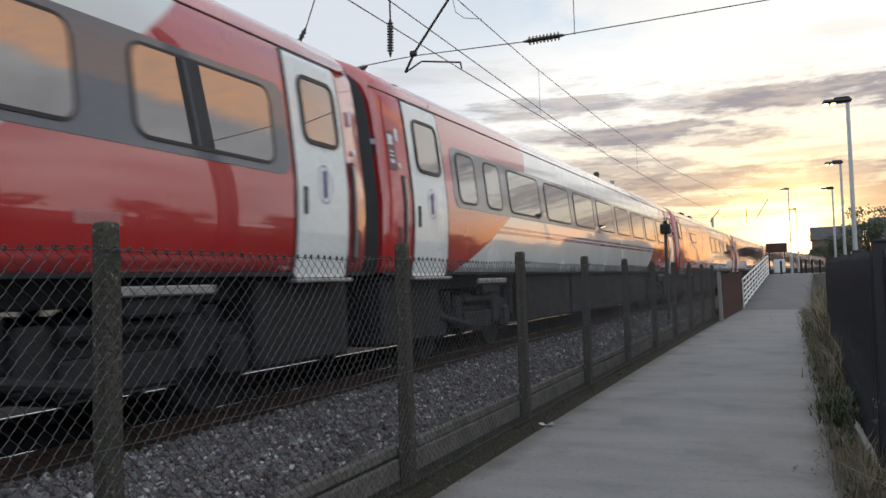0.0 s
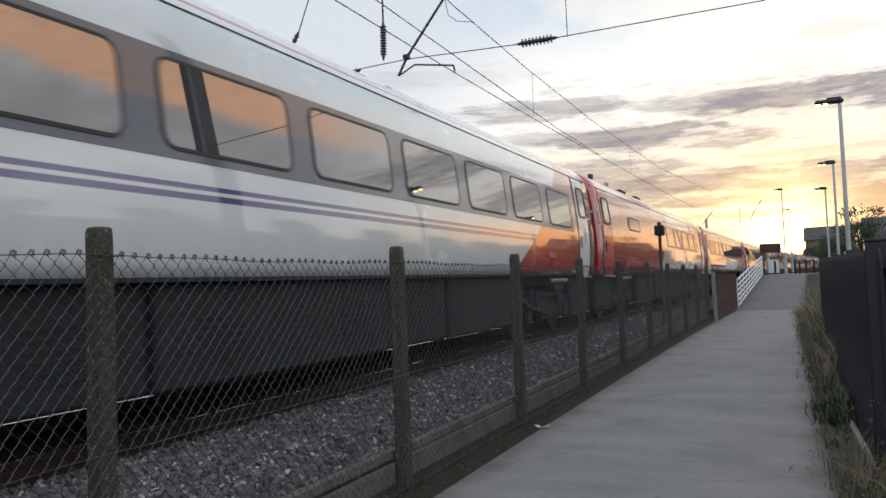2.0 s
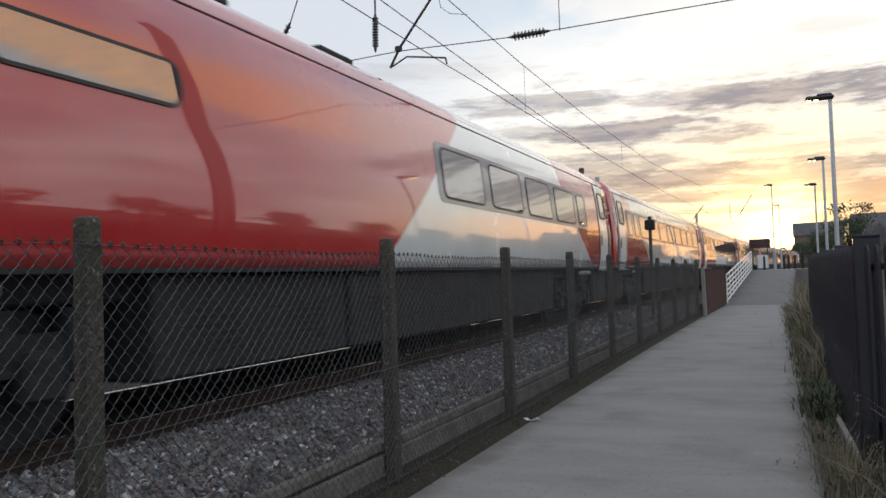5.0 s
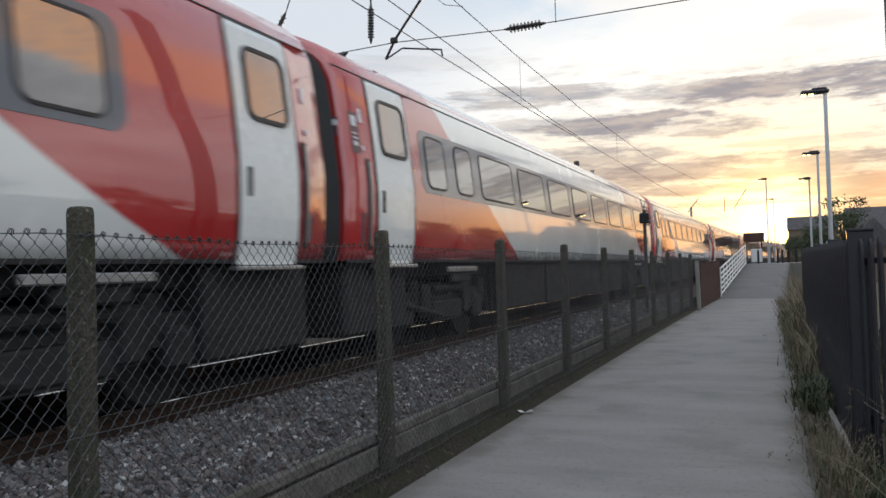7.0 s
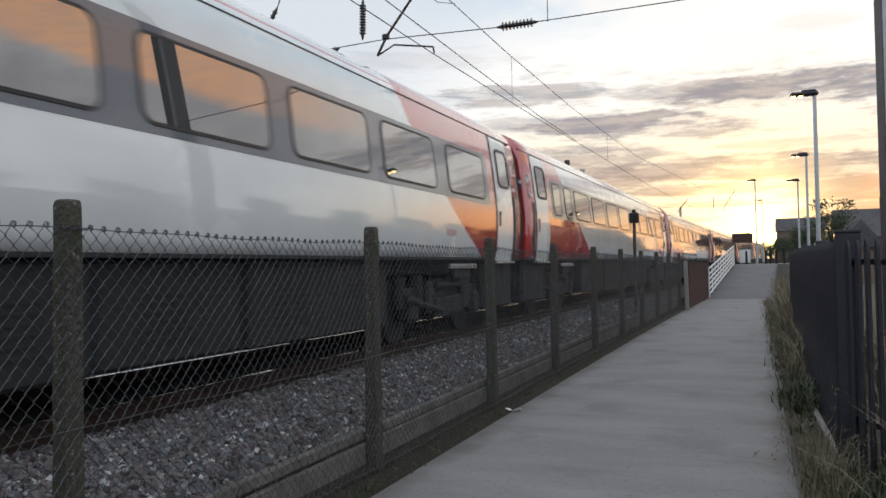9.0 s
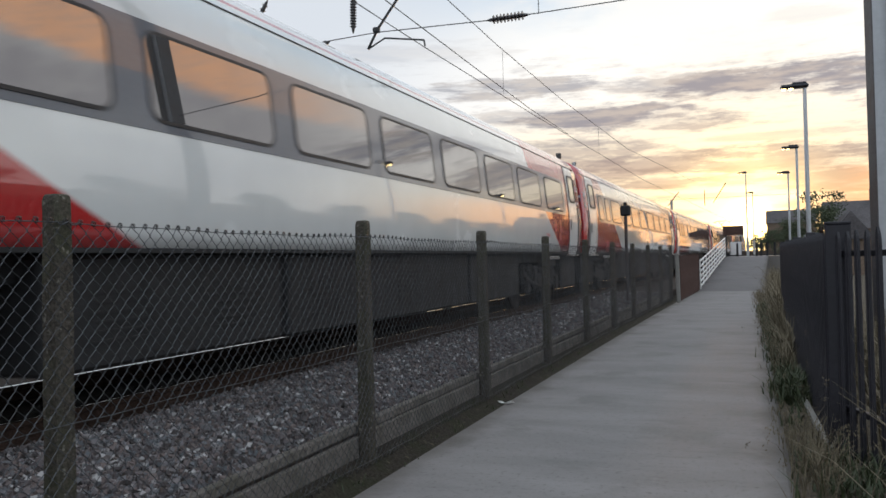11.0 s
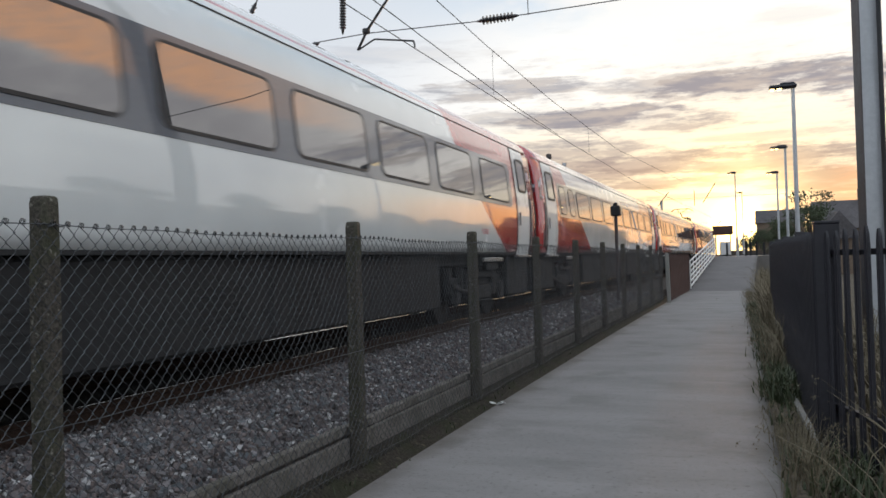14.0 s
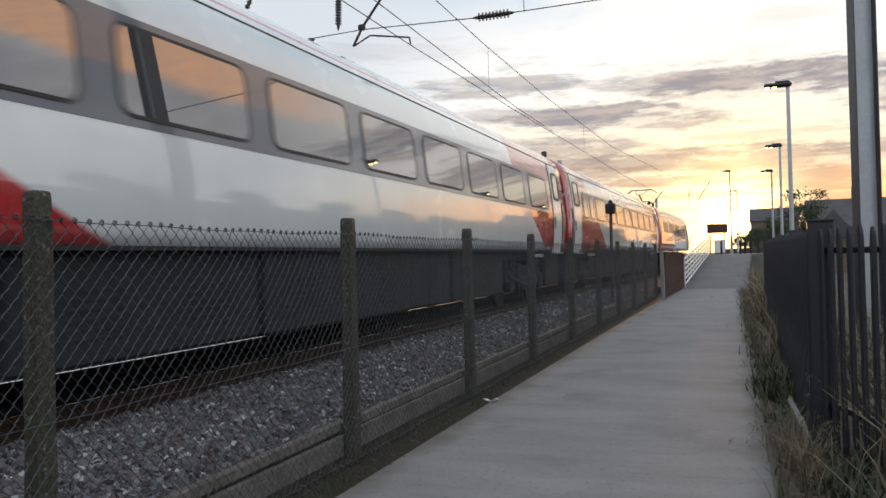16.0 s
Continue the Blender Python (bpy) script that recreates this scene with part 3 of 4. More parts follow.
def window(parent, s0, s1, h0=2.15, h1=2.81, r=0.11):
    w = mesh_object("window", *side_panel(s0, s1, h0, h1, 0.010, r, flat=True), M["glass"], parent, "tinted reflecting window pane")
    mesh_object("window_frame", *side_panel(s0 - 0.03, s1 + 0.03, h0 - 0.03, h1 + 0.03, 0.014, r + 0.03, inner=0.028), M["rubber"], w)


def coach_door(parent, s0, s1, material, first_class=False, plain=False):
    door = mesh_object("door", *side_panel(s0, s1, 1.13, 3.27, 0.014, 0.05), material, parent, "plug door with a tall rounded window")
    mesh_object("door_window", *side_panel(s0 + 0.20, s1 - 0.13, 2.44, 3.05, 0.022, 0.10, flat=True), M["glass"], door)
    mesh_object("window_seal", *side_panel(s0 + 0.165, s1 - 0.095, 2.405, 3.085, 0.034, 0.13, inner=0.042), M["rubber"], door)
    mesh_object("door_seal", *side_panel(s0 - 0.035, s1 + 0.035, 1.10, 3.30, 0.011, 0.06, inner=0.04), M["rubber"], parent)
    mesh_object("door_handle", *side_panel(s0 + 0.10, s0 + 0.15, 1.72, 1.98, 0.028, 0.02), M["rubber"], door)
    part("door_step", box((0.10, s1 - s0 + 0.1, 0.04), (1.33, (s0 + s1) / 2 - LENGTH / 2, 1.10), 0.01), M["steel"], parent, "worn metal door step")
    if first_class:
        c = (s0 + s1) / 2 + 0.02
        ring = []
        for k in range(28):
            u = 2 * math.pi * k / 28
            ring.append((c + 0.13 * math.cos(u), 2.03 + 0.19 * math.sin(u)))
        v = [(skin_x(h) + 0.019, s - LENGTH / 2, h) for s, h in ring] + [(skin_x(h) + 0.019, c + (s - c) * 0.94 - LENGTH / 2, 2.03 + (h - 2.03) * 0.955) for s, h in ring]
        mesh_object("class_ring", v, [(k, (k + 1) % 28, 28 + (k + 1) % 28, 28 + k) for k in range(28)], M["purple"], door)
        t = bpy.data.curves.new("class_numeral", "FONT")
        t.body, t.size, t.extrude, t.offset, t.align_x = "1", 0.36, 0.002, 0.010, "CENTER"
        me = bpy.data.meshes.new_from_object(bpy.data.objects.new("text", t))
        me.materials.append(M["purple"])
        ob = new("class_numeral", me)
        ob.parent = door
        ob.matrix_basis = Matrix.Translation((skin_x(2.03) + 0.022, c - LENGTH / 2, 1.91)) @ pose(0, 0, 0, 90, 0, 90)


def bogie(parent, s):
    y = s - LENGTH / 2
    b = thing("bogie", "", "")
    b.parent = parent
    b.matrix_basis = pose(0, y, 0)
    for side in (-1, 1):
        bm = box((0.10, 3.3, 0.20), (side * 0.98, 0, 0.66), 0.03)
        box((0.14, 0.9, 0.34), (side * 0.98, 0, 0.56), 0.05, bm)
        for a in (-1.3, 1.3):
            box((0.20, 0.34, 0.36), (side * 1.02, a, 0.47), 0.05, bm)
            rod((side * 1.0, a - 0.30, 0.50), (side * 1.0, a - 0.30, 0.92), 0.10, bm, 10)
            rod((side * 1.0, a + 0.30, 0.50), (side * 1.0, a + 0.30, 0.92), 0.10, bm, 10)
        part("side_frame", bm, M["under"], b)
        bm = rod((side * 1.1, -0.55, 0.78), (side * 1.1, 0.55, 0.78), 0.055, sides=10)
        box((0.10, 0.16, 0.2), (side * 1.08, 0.6, 0.80), 0.02, bm)
        part("yaw_damper", bm, M["under"], b)
        bm = box((0.05, 1.16, 0.075), (side * 1.29, 0.2, 1.045), 0.012)
        for k in range(6):
            box((0.012, 0.05, 0.05), (side * 1.32, -0.25 + 0.18 * k, 1.045), 0.0, bm)
        part("step_board", bm, M["steel"], b, "worn silver step board")
        part("step_bracket", box((0.08, 0.72, 0.14), (side * 1.22, 0.25, 0.93), 0.02), M["under"], b)
    for a in (-1.3, 1.3):
        bm = box((1.2, 0.5, 0.42), (0, a * 0.55, 0.50), 0.05)
        box((2.0, 0.14, 0.30), (0, a * 0.24, 0.42), 0.03, bm)
        part("traction_motor", bm, M["under"], b)
    for side in (-1, 1):
        bm = box((0.05, 1.15, 0.30), (side * 1.10, 0, 0.47), 0.04)
        box((0.07, 0.30, 0.46), (side * 1.10, 0.75, 0.62), 0.04, bm)
        box((0.07, 0.30, 0.46), (side * 1.10, -0.75, 0.62), 0.04, bm)
        rod((side * 1.12, -1.62, 0.62), (side * 1.12, -0.30, 0.40), 0.045, bm, 8)
        part("brake_gear", bm, M["under"], b)
    part("bolster", box((1.9, 0.5, 0.25), (0, 0, 0.75), 0.04), M["under"], b)
    wheels = []
    for a in (-1.3, 1.3):
        w = new("wheelset")
        w.parent = b
        w.matrix_basis = pose(0, a, 0.457)
        bm = rod((-0.95, 0, 0), (0.95, 0, 0), 0.085, sides=12)
        for side in (-1, 1):
            prof = [(0.0, 0.10), (0.0, 0.457), (0.10, 0.462), (0.105, 0.49), (0.135, 0.485), (0.135, 0.12)] if side < 0 else [(0.0, 0.12), (0.0, 0.485), (0.03, 0.49), (0.035, 0.462), (0.135, 0.457), (0.135, 0.10)]
            x0 = side * 0.752 - 0.067
            v, f = lathe(prof, (x0, 0, 0), (x0 + 1, 0, 0), 28)
            idx = [bm.verts.new(q) for q in v]
            for face in f:
                bm.faces.new([idx[i] for i in face])
        me = bpy.data.meshes.new("wheelset")
        bm.to_mesh(me)
        bm.free()
        me.materials.append(M["under"])
        w2 = bpy.data.objects.new("wheelset", me)
        bpy.data.objects.remove(w)
        scene.collection.objects.link(w2)
        w2.parent = b
        w2.matrix_basis = pose(0, a, 0.457)
        wheels.append(w2)
    return b


def gangway(parent, s, name="gangway"):
    """Folded black bellows at a coach end."""
    bm = bmesh.new()
    ring = [(x, z) for x, z in SKIN] + [(-x, z) for x, z in SKIN[-2::-1]]
    rows = []
    for k in range(13):
        w = 0.94 if k % 2 else 0.90
        rows.append([bm.verts.new((x * w, s - LENGTH / 2 + 0.038 * (k - 6), 1.15 + (z - 1.17) * (w + 0.03))) for x, z in ring])
    for a, b in zip(rows[:-1], rows[1:]):
        for q in range(len(ring)):
            n = (q + 1) % len(ring)
            bm.faces.new((a[q], a[n], b[n], b[q]))
    bm.faces.new(rows[0])
    bm.faces.new(rows[-1])
    box((0.35, 0.3, 0.30), (0, s - LENGTH / 2, 0.95), 0.03, bm)
    part(name, bm, M["rubber"], parent, "folded black gangway bellows")


def end_fittings(parent, s, sign):
    """Grab rail, notices and pipes on the narrow panel between door and coach end."""
    v, f = side_panel(s - 0.045, s + 0.045, 1.28, 2.32, 0.012, 0.03)
    slot = mesh_object("rail_recess", v, f, M["rubber"], parent)
    mesh_object("grab_rail", *side_panel(s - 0.015, s + 0.015, 1.33, 2.28, 0.035, 0.012), M["steel"], slot, "bright steel grab rail")
    if sign > 0:
        plate = mesh_object("notice", *side_panel(s - 0.32, s - 0.13, 2.36, 2.82, 0.006, 0.01), M["plate"], parent, "dark notice plate with pale marks")
        for h0, h1 in ((2.66, 2.78), (2.57, 2.59), (2.52, 2.54), (2.44, 2.49)):
            mesh_object("mark", *side_panel(s - 0.29 + 0.02 * (h1 < 2.6), s - 0.18, h0, h1, 0.010, 0.01), M["icon"], plate)
        mesh_object("door_lamp", *side_panel(s - 0.09, s - 0.03, 2.72, 2.88, 0.010, 0.02), M["icon"], parent)
        mesh_object("door_button", *side_panel(s - 0.09, s - 0.04, 2.40, 2.46, 0.012, 0.02), M["icon"], parent)
        mesh_object("socket_panel", *side_panel(s - 0.20, s - 0.10, 1.36, 1.70, 0.006, 0.01), M["plate"], parent)
    else:
        mesh_object("door_lamp", *side_panel(s + 0.05, s + 0.10, 2.72, 2.88, 0.010, 0.02), M["icon"], parent)
        mesh_object("door_button", *side_panel(s + 0.05, s + 0.10, 2.40, 2.46, 0.012, 0.02), M["icon"], parent)
        mesh_object("socket_panel", *side_panel(s + 0.07, s + 0.13, 1.36, 1.62, 0.006, 0.01), M["plate"], parent)


def build_coach(label, paint, style, shift=0.0):
    c = thing("railway_coach", label, "railway coach", "coaches of the train")
    mesh_object("body", *shell(0.19, BACK_END), paint, c, smooth=False)
    for q in c.children:
        q.data.polygons.foreach_set("use_smooth", [len(p.vertices) == 4 for p in q.data.polygons])
    notice = part("end_notice", box((0.07, 0.012, 0.20), (1.23, 0.184 - LENGTH / 2, 2.62), 0.003), M["plate"], c, "small dark notice on the coach end")
    part("mark", box((0.06, 0.010, 0.06), (1.23, 0.176 - LENGTH / 2, 2.66), 0.0), M["icon"], notice)
    # gutter along the cant rail
    bm = bmesh.new()
    for a, b in ((0.2, BACK_END - 0.1),):
        for side in (1, -1):
            box((0.014, b - a, 0.012), (side * (skin_x(3.31) + 0.004), (a + b) / 2 - LENGTH / 2, 3.31), 0.0, bm)
    part("gutter", bm, M["rubber"], c, "dark seam below the roof")
    bm = bmesh.new()
    for side in (1, -1):
        box((0.02, LENGTH - 0.5, 0.05), (side * 1.292, 0, 1.165), 0.005, bm)
    part("solebar", bm, M["under"], c)
    # windows
    if style == "buffet":
        spans = [(4.22, 5.86, 2.42, 2.74)]
        spans += [(s, s + 1.60, 2.15, 2.81) for s in (11.10, 13.10, 15.10, 17.10)] + [(19.08, 19.77, 2.15, 2.81)]
        band = (10.88, 19.97)
    else:
        spans = [(2.42, 3.04, 2.15, 2.81), (3.48, 4.10, 2.15, 2.81)] + [(a, a + 1.63, 2.15, 2.81) for a in [4.52 + shift + 2.055 * k + 0.12 * (k == 7) for k in range(8)]]
        band = (2.22, 20.92 + shift)
    mesh_object("window_band", *side_panel(band[0], band[1], 2.055, 2.90, 0.005, 0.16), M["band"], c, "dark grey band round the windows")
    for s0, s1, h0, h1 in spans:
        window(c, s0, s1, h0, h1)
    front = {"buffet": 0.82, "plain": 0.90}.get(style, 0.92)
    coach_door(c, front, front + 0.98, M["red"] if style == "buffet" else M["white"], style == "striped")
    coach_door(c, 21.26 + shift / 3, 22.18 + shift / 3, M["white"], style == "striped")
    end_fittings(c, 0.70, 1)
    end_fittings(c, 22.33 + shift / 3, -1)
    for k in range(5):
        a = LENGTH - (4.55 if style == "buffet" else 4.12) + 0.080 * k
        mesh_object("number_bar", *side_panel(a, a + 0.050, 1.49, 1.585, 0.003, 0.008), M["faded"], c, "faint painted bar")
    bogie(c, 3.5)
    bogie(c, 19.5)
    # boxes and skirts between the bogies
    louvre = bpy.data.meshes.new("louvre")
    bm = box((0.012, 0.62, 0.022))
    bm.to_mesh(louvre)
    bm.free()
    louvre.materials.append(M["under"])
    for s0, s1, h0, x in ((5.7, 8.6, 0.316, 1.17), (8.65, 12.4, 0.312, 1.20), (12.45, 14.2, 0.320, 1.16), (14.25, 17.2, 0.314, 1.18)):
        b = part("equipment_case", box((2 * x, s1 - s0, 1.13 - h0), (0, (s0 + s1) / 2 - LENGTH / 2, (1.13 + h0) / 2), 0.03), M["under"], c)
        for at in ((s0 + 0.75,) if s1 - s0 < 2.5 else (s0 + 0.75, s1 - 0.75)):
            for k in range(6):
                slat = new("louvre", louvre)
                slat.parent = b
                slat.location = (x + 0.004, at - LENGTH / 2, h0 + 0.20 + 0.07 * k)
    part("underframe", box((1.9, LENGTH - 0.8, 0.22), (0, 0, 1.05), 0.02), M["under"], c)
    for s in (1.2, LENGTH - 1.2):
        part("end_skirt", box((2.36, 1.60, 0.82), (0, s - LENGTH / 2, 0.725), 0.04), M["under"], c)
    gangway(c, (BACK_END + LENGTH + 0.19) / 2)
    # roof fittings
    for s in ((2.0, 4.5) if style == "buffet" else ()):
        part("roof_vent", box((0.9, 0.8, 0.10), (0.2, s - LENGTH / 2 + 5, 3.79), 0.03), M["under"], c)
    return c


def build_locomotive():
    c = thing("locomotive", "white and red electric locomotive with a raised pantograph", "locomotive")
    s1 = 19.0
    verts, faces = shell(0.22, s1)
    n = (len(SKIN) * 2 - 1)
    cut = []
    for k, (x, y, z) in enumerate(verts):
        s = y + LENGTH / 2
        if s > 17.0:
            k2 = (s - 17.0) / 2.0
            z = 1.17 + (z - 1.17) * (1 - 0.42 * k2 * k2)
            x *= 1 - 0.16 * k2 * k2
        cut.append((x, y, z))
    ob = mesh_object("body", cut, faces, M["paint_b"], c)
    ob.data.polygons.foreach_set("use_smooth", [len(p.vertices) == 4 for p in ob.data.polygons])
    for a, b in ((2.4, 4.6), (5.2, 7.8), (8.4, 11.0)):
        g = mesh_object("grille", *side_panel(a, b, 2.2, 2.85, 0.008, 0.03), M["band"], c, "dark ventilation grille")
        for k in range(7):
            mesh_object("slat", *side_panel(a + 0.05, b - 0.05, 2.26 + 0.08 * k, 2.29 + 0.08 * k, 0.02, 0.012), M["under"], g)
    mesh_object("cab_door", *side_panel(15.0, 15.7, 1.2, 3.0, 0.012, 0.05), M["white"], c)
    window(c, 15.9, 16.7, 2.3, 2.8)
    bogie(c, 4.3)
    bogie(c, 14.8)
    part("equipment_case", box((2.2, 6.5, 0.75), (0, 9.5 - LENGTH / 2, 0.76), 0.05), M["under"], c)
    # pantograph: base frame, lower and upper arm, head with two strips
    y0 = 3.2 - LENGTH / 2
    pan = thing("pantograph", "", "")
    pan.parent = c
    bm = bmesh.new()
    for x in (-0.55, 0.55):
        box((0.06, 1.9, 0.06), (x, y0, 3.95), 0.01, bm)
        for y in (-0.8, 0.8):
            rod((x, y0 + y, 3.70), (x, y0 + y, 3.95), 0.07, bm, 10)
    box((1.2, 0.06, 0.06), (0, y0 - 0.8, 3.95), 0.01, bm)
    box((1.2, 0.06, 0.06), (0, y0 + 0.8, 3.95), 0.01, bm)
    part("pantograph_base", bm, M["line"], pan)
    bm = rods([(0, y0 + 0.7, 4.0), (0, y0 - 0.75, 4.36)], 0.04)
    rod((-0.12, y0 - 0.75, 4.36), (-0.35, y0 + 0.35, 4.66), 0.022, bm, 6)
    rod((0.12, y0 - 0.75, 4.36), (0.35, y0 + 0.35, 4.66), 0.022, bm, 6)
    part("pantograph_arm", bm, M["line"], pan)
    bm = bmesh.new()
    for y in (0.22, 0.48):
        rod((-0.55, y0 + y, 4.70), (0.55, y0 + y, 4.70), 0.022, bm, 6)
        rod((0.55, y0 + y, 4.70), (0.82, y0 + y, 4.52), 0.018, bm, 6)
        rod((-0.55, y0 + y, 4.70), (-0.82, y0 + y, 4.52), 0.018, bm, 6)
    rod((0.35, y0 + 0.2, 4.67), (0.35, y0 + 0.5, 4.67), 0.018, bm, 6)
    rod((-0.35, y0 + 0.2, 4.67), (-0.35, y0 + 0.5, 4.67), 0.018, bm, 6)
    part("pantograph_head", bm, M["line"], pan)
    return c


def build_train():
    """The rake in order; the first is the one ahead of the first gap."""
    striped = build_coach("red and white coach with purple stripes and a first class door", M["paint_a"], "striped")
    buffet = build_coach("mostly red buffet coach with one small kitchen window", M["paint_c"], "buffet")
    plain = build_coach("glossy white coach with red swooping ends and grey window band", M["paint_b"], "plain")
    first = build_coach("red and white coach with purple stripes and a first class door", M["paint_a"], "striped", 0.40)
    rake = [first, striped, buffet, plain] + [copy_thing(plain, Matrix()) for _ in range(4)]
    return rake + [build_locomotive()]


def front_gap(t):
    """Where the gap ahead of the second coach stands at t seconds (metres along the line)."""
    ease = np.interp(t, (0, 7, 8, 9, 10.2, 11.4, 12.5, 13.5, 14.5, 15.4, 16), (0, 0.0, 0.05, 0.17, 0.24, 0.28, 0.32, 0.31, 0.24, 0.16, 0.16))
    return 7.88 - 5.6455 * t - 0.1452 * t * t + 0.00065 * t ** 3 + float(ease)


RAKE = build_train()


def train_rows(number):
    rows = []
    for k in range(33):
        t = 0.5 * k
        y = front_gap(t) + LENGTH * (number - 1) + LENGTH / 2
        rows.append((t, pose(TRACK_X + bend(y), y, RAIL_Z, 0, 0, -math.degrees(math.atan(BEND * y)))))
    return rows


# ---------------------------------------------------------------- chain-link fence
def tube_mesh(lines, r, sides=3):
    """Many thin wires in one mesh."""
    verts, faces = [], []
    for line in lines:
        pts = [Vector(p) for p in line]
        for i, p in enumerate(pts):
            d = (pts[min(i + 1, len(pts) - 1)] - pts[max(i - 1, 0)]).normalized()
            a = d.cross(Vector((0, 0, 1)) if abs(d.z) < 0.9 else Vector((1, 0, 0))).normalized()
            b = d.cross(a)
            for k in range(sides):
                u = 2 * math.pi * k / sides
                verts.append(p + (a * math.cos(u) + b * math.sin(u)) * r)
        n = len(verts) - len(pts) * sides
        for i in range(len(pts) - 1):
            for k in range(sides):
                q = (k + 1) % sides
                faces.append((n + i * sides + k, n + i * sides + q, n + (i + 1) * sides + q, n + (i + 1) * sides + k))
    return verts, faces


def fence_post(parent, y, top, seed, lean=0.0):
    rng = random.Random(seed)
    bm = bmesh.new()
    levels = [(-0.25 + (top + 0.19) * k / 16, 1.0 - 0.16 * k / 16) for k in range(17)] + [(top - 0.03, 0.83), (top - 0.008, 0.76), (top, 0.60)]
    rings = []
    for z, w in levels:
        ring = []
        for x, y0 in ((1, 0.7), (0.7, 1), (-0.7, 1), (-1, 0.7), (-1, -0.7), (-0.7, -1), (0.7, -1), (1, -0.7)):
            ring.append(bm.verts.new((x * 0.058 * w + rng.uniform(-1, 1) * 0.002, y0 * 0.053 * w + rng.uniform(-1, 1) * 0.002, z)))
        rings.append(ring)
    for a, b in zip(rings[:-1], rings[1:]):
        for k in range(8):
            bm.faces.new((a[k], a[(k + 1) % 8], b[(k + 1) % 8], b[k]))
    bm.faces.new(rings[-1])
    ob = part("post", bm, M["concrete"], parent)
    ob.matrix_basis = pose(FENCE_X + bend(y), y, 0, rng.uniform(-0.5, 0.5), lean, rng.uniform(-4, 4))
    return ob


def build_fence():
    fence = thing("chain_link_fence", "weathered concrete posts with sagging chain-link wire along the track", "fence")
    top = POST_TOP - 0.122
    for k in range(-2, 10):
        fence_post(fence, POST_FIRST + POST_GAP * k, POST_TOP, k + 10)
    pitch, rise = 0.0387, 0.0390
    rng = random.Random(3)
    for bay in range(-1, 9):
        y0, y1 = POST_FIRST + POST_GAP * bay, POST_FIRST + POST_GAP * (bay + 1)
        lines = []
        count = int(round((y1 - y0) / pitch))
        step = (y1 - y0) / count
        rows = int((top - 0.06) / rise)

        def net(y, z):
            u = (y - y0) / (y1 - y0)
            sag = 0.018 * 4 * u * (1 - u) * max(0.0, z / top) + 0.004 * math.sin(y * 7.1)
            return (FENCE_X + 0.068 + bend(y) + 0.012 * math.sin(y * 2.3 + z * 3.1) + 0.003 * math.sin(y * 31), y + 0.004 * math.sin(z * 9 + y * 3), z - sag)

        for k in range(count):
            y = y0 + step * (k + 0.5)
            line = []
            for j in range(rows + 1):
                a = (y + (step / 2 + 0.004) * (1 if (j + k) % 2 else -1), top - rise * j)
                line.append(net(*a))
            hook = line[0]
            line = [(hook[0] - 0.006, hook[1] + 0.014, hook[2] - 0.006), (hook[0], hook[1] + 0.012, hook[2] + 0.014), (hook[0] + 0.003, hook[1] - 0.004, hook[2] + 0.018), (hook[0], hook[1] - 0.010, hook[2] + 0.006)] + line[1:]
            lines.append(line)
        mesh_object("wire_mesh", *tube_mesh(lines, 0.0025), M["wire"], fence, "dull galvanised diamond wire mesh")
        straight = []
        for z in (top, 0.95, 0.12):
            straight.append([net(y0 + (y1 - y0) * q / 12, z) for q in range(13)])
        mesh_object("line_wire", *tube_mesh(straight, 0.0024, 4), M["wire"], fence)
        tie = [[(FENCE_X + 0.07 + bend(y0), y0 - 0.08 + 0.02 * q, top - 0.005 + 0.008 * math.sin(q * 2.0)) for q in range(9)]]
        mesh_object("tie_wire", *tube_mesh(tie, 0.0030, 4), M["wire"], fence)
        ym = (y0 + y1) / 2
        for name, size, x, z, tip in (("gravel_board", (0.045, POST_GAP - 0.02, 0.165), -0.075, 0.195, 2.5), ("capping_board", (0.060, POST_GAP - 0.01, 0.075), -0.115, 0.330, 5.0)):
            b = part(name, box(size, (0, 0, 0), 0.008), M["board"], fence, "weathered board holding back the ballast")
            b.matrix_basis = pose(FENCE_X + x + bend(ym), ym, z + rng.uniform(-0.008, 0.008), rng.uniform(-0.25, 0.25), rng.uniform(-tip, tip), -math.degrees(BEND * ym))


def build_slat_fence():
    """Close wooden palings and the white gate post before the ramp."""
    f = thing("slat_fence", "rusty brown slatted fence beside the foot of the ramp", "fence")
    for k in range(34):
        y = 29.8 + 0.25 * k
        s = part("slat", box((0.03, 0.13, 1.62), (FENCE_X + 0.25 + bend(y), y, 0.80), 0.01), M["slat"], f) if k == 0 else new("slat", first.data)
        if k == 0:
            first = s
        else:
            s.parent = f
            s.location = (bend(y) - bend(29.8), y - 29.8, 0.05 * math.sin(k * 2.7))
    for z in (0.45, 1.25):
        v, faces = sweep([(FENCE_X + 0.20, z - 0.05), (FENCE_X + 0.20, z + 0.05), (FENCE_X + 0.235, z + 0.05), (FENCE_X + 0.235, z - 0.05), (FENCE_X + 0.20, z - 0.05)], [29.6 + k for k in range(10)])
        mesh_object("cross_rail", v, faces, M["slat"], f)
    p = thing("gate_post", "pale grey leaning concrete gate post", "post")
    bm = box((0.13, 0.13, 1.7), (0, 0, 0.82), 0.02)
    part("shaft", bm, M["sleeper_pale"], p)
    p.matrix_basis = pose(FENCE_X + 0.30 + bend(28.4), 28.4, 0, 0, -1, 0)


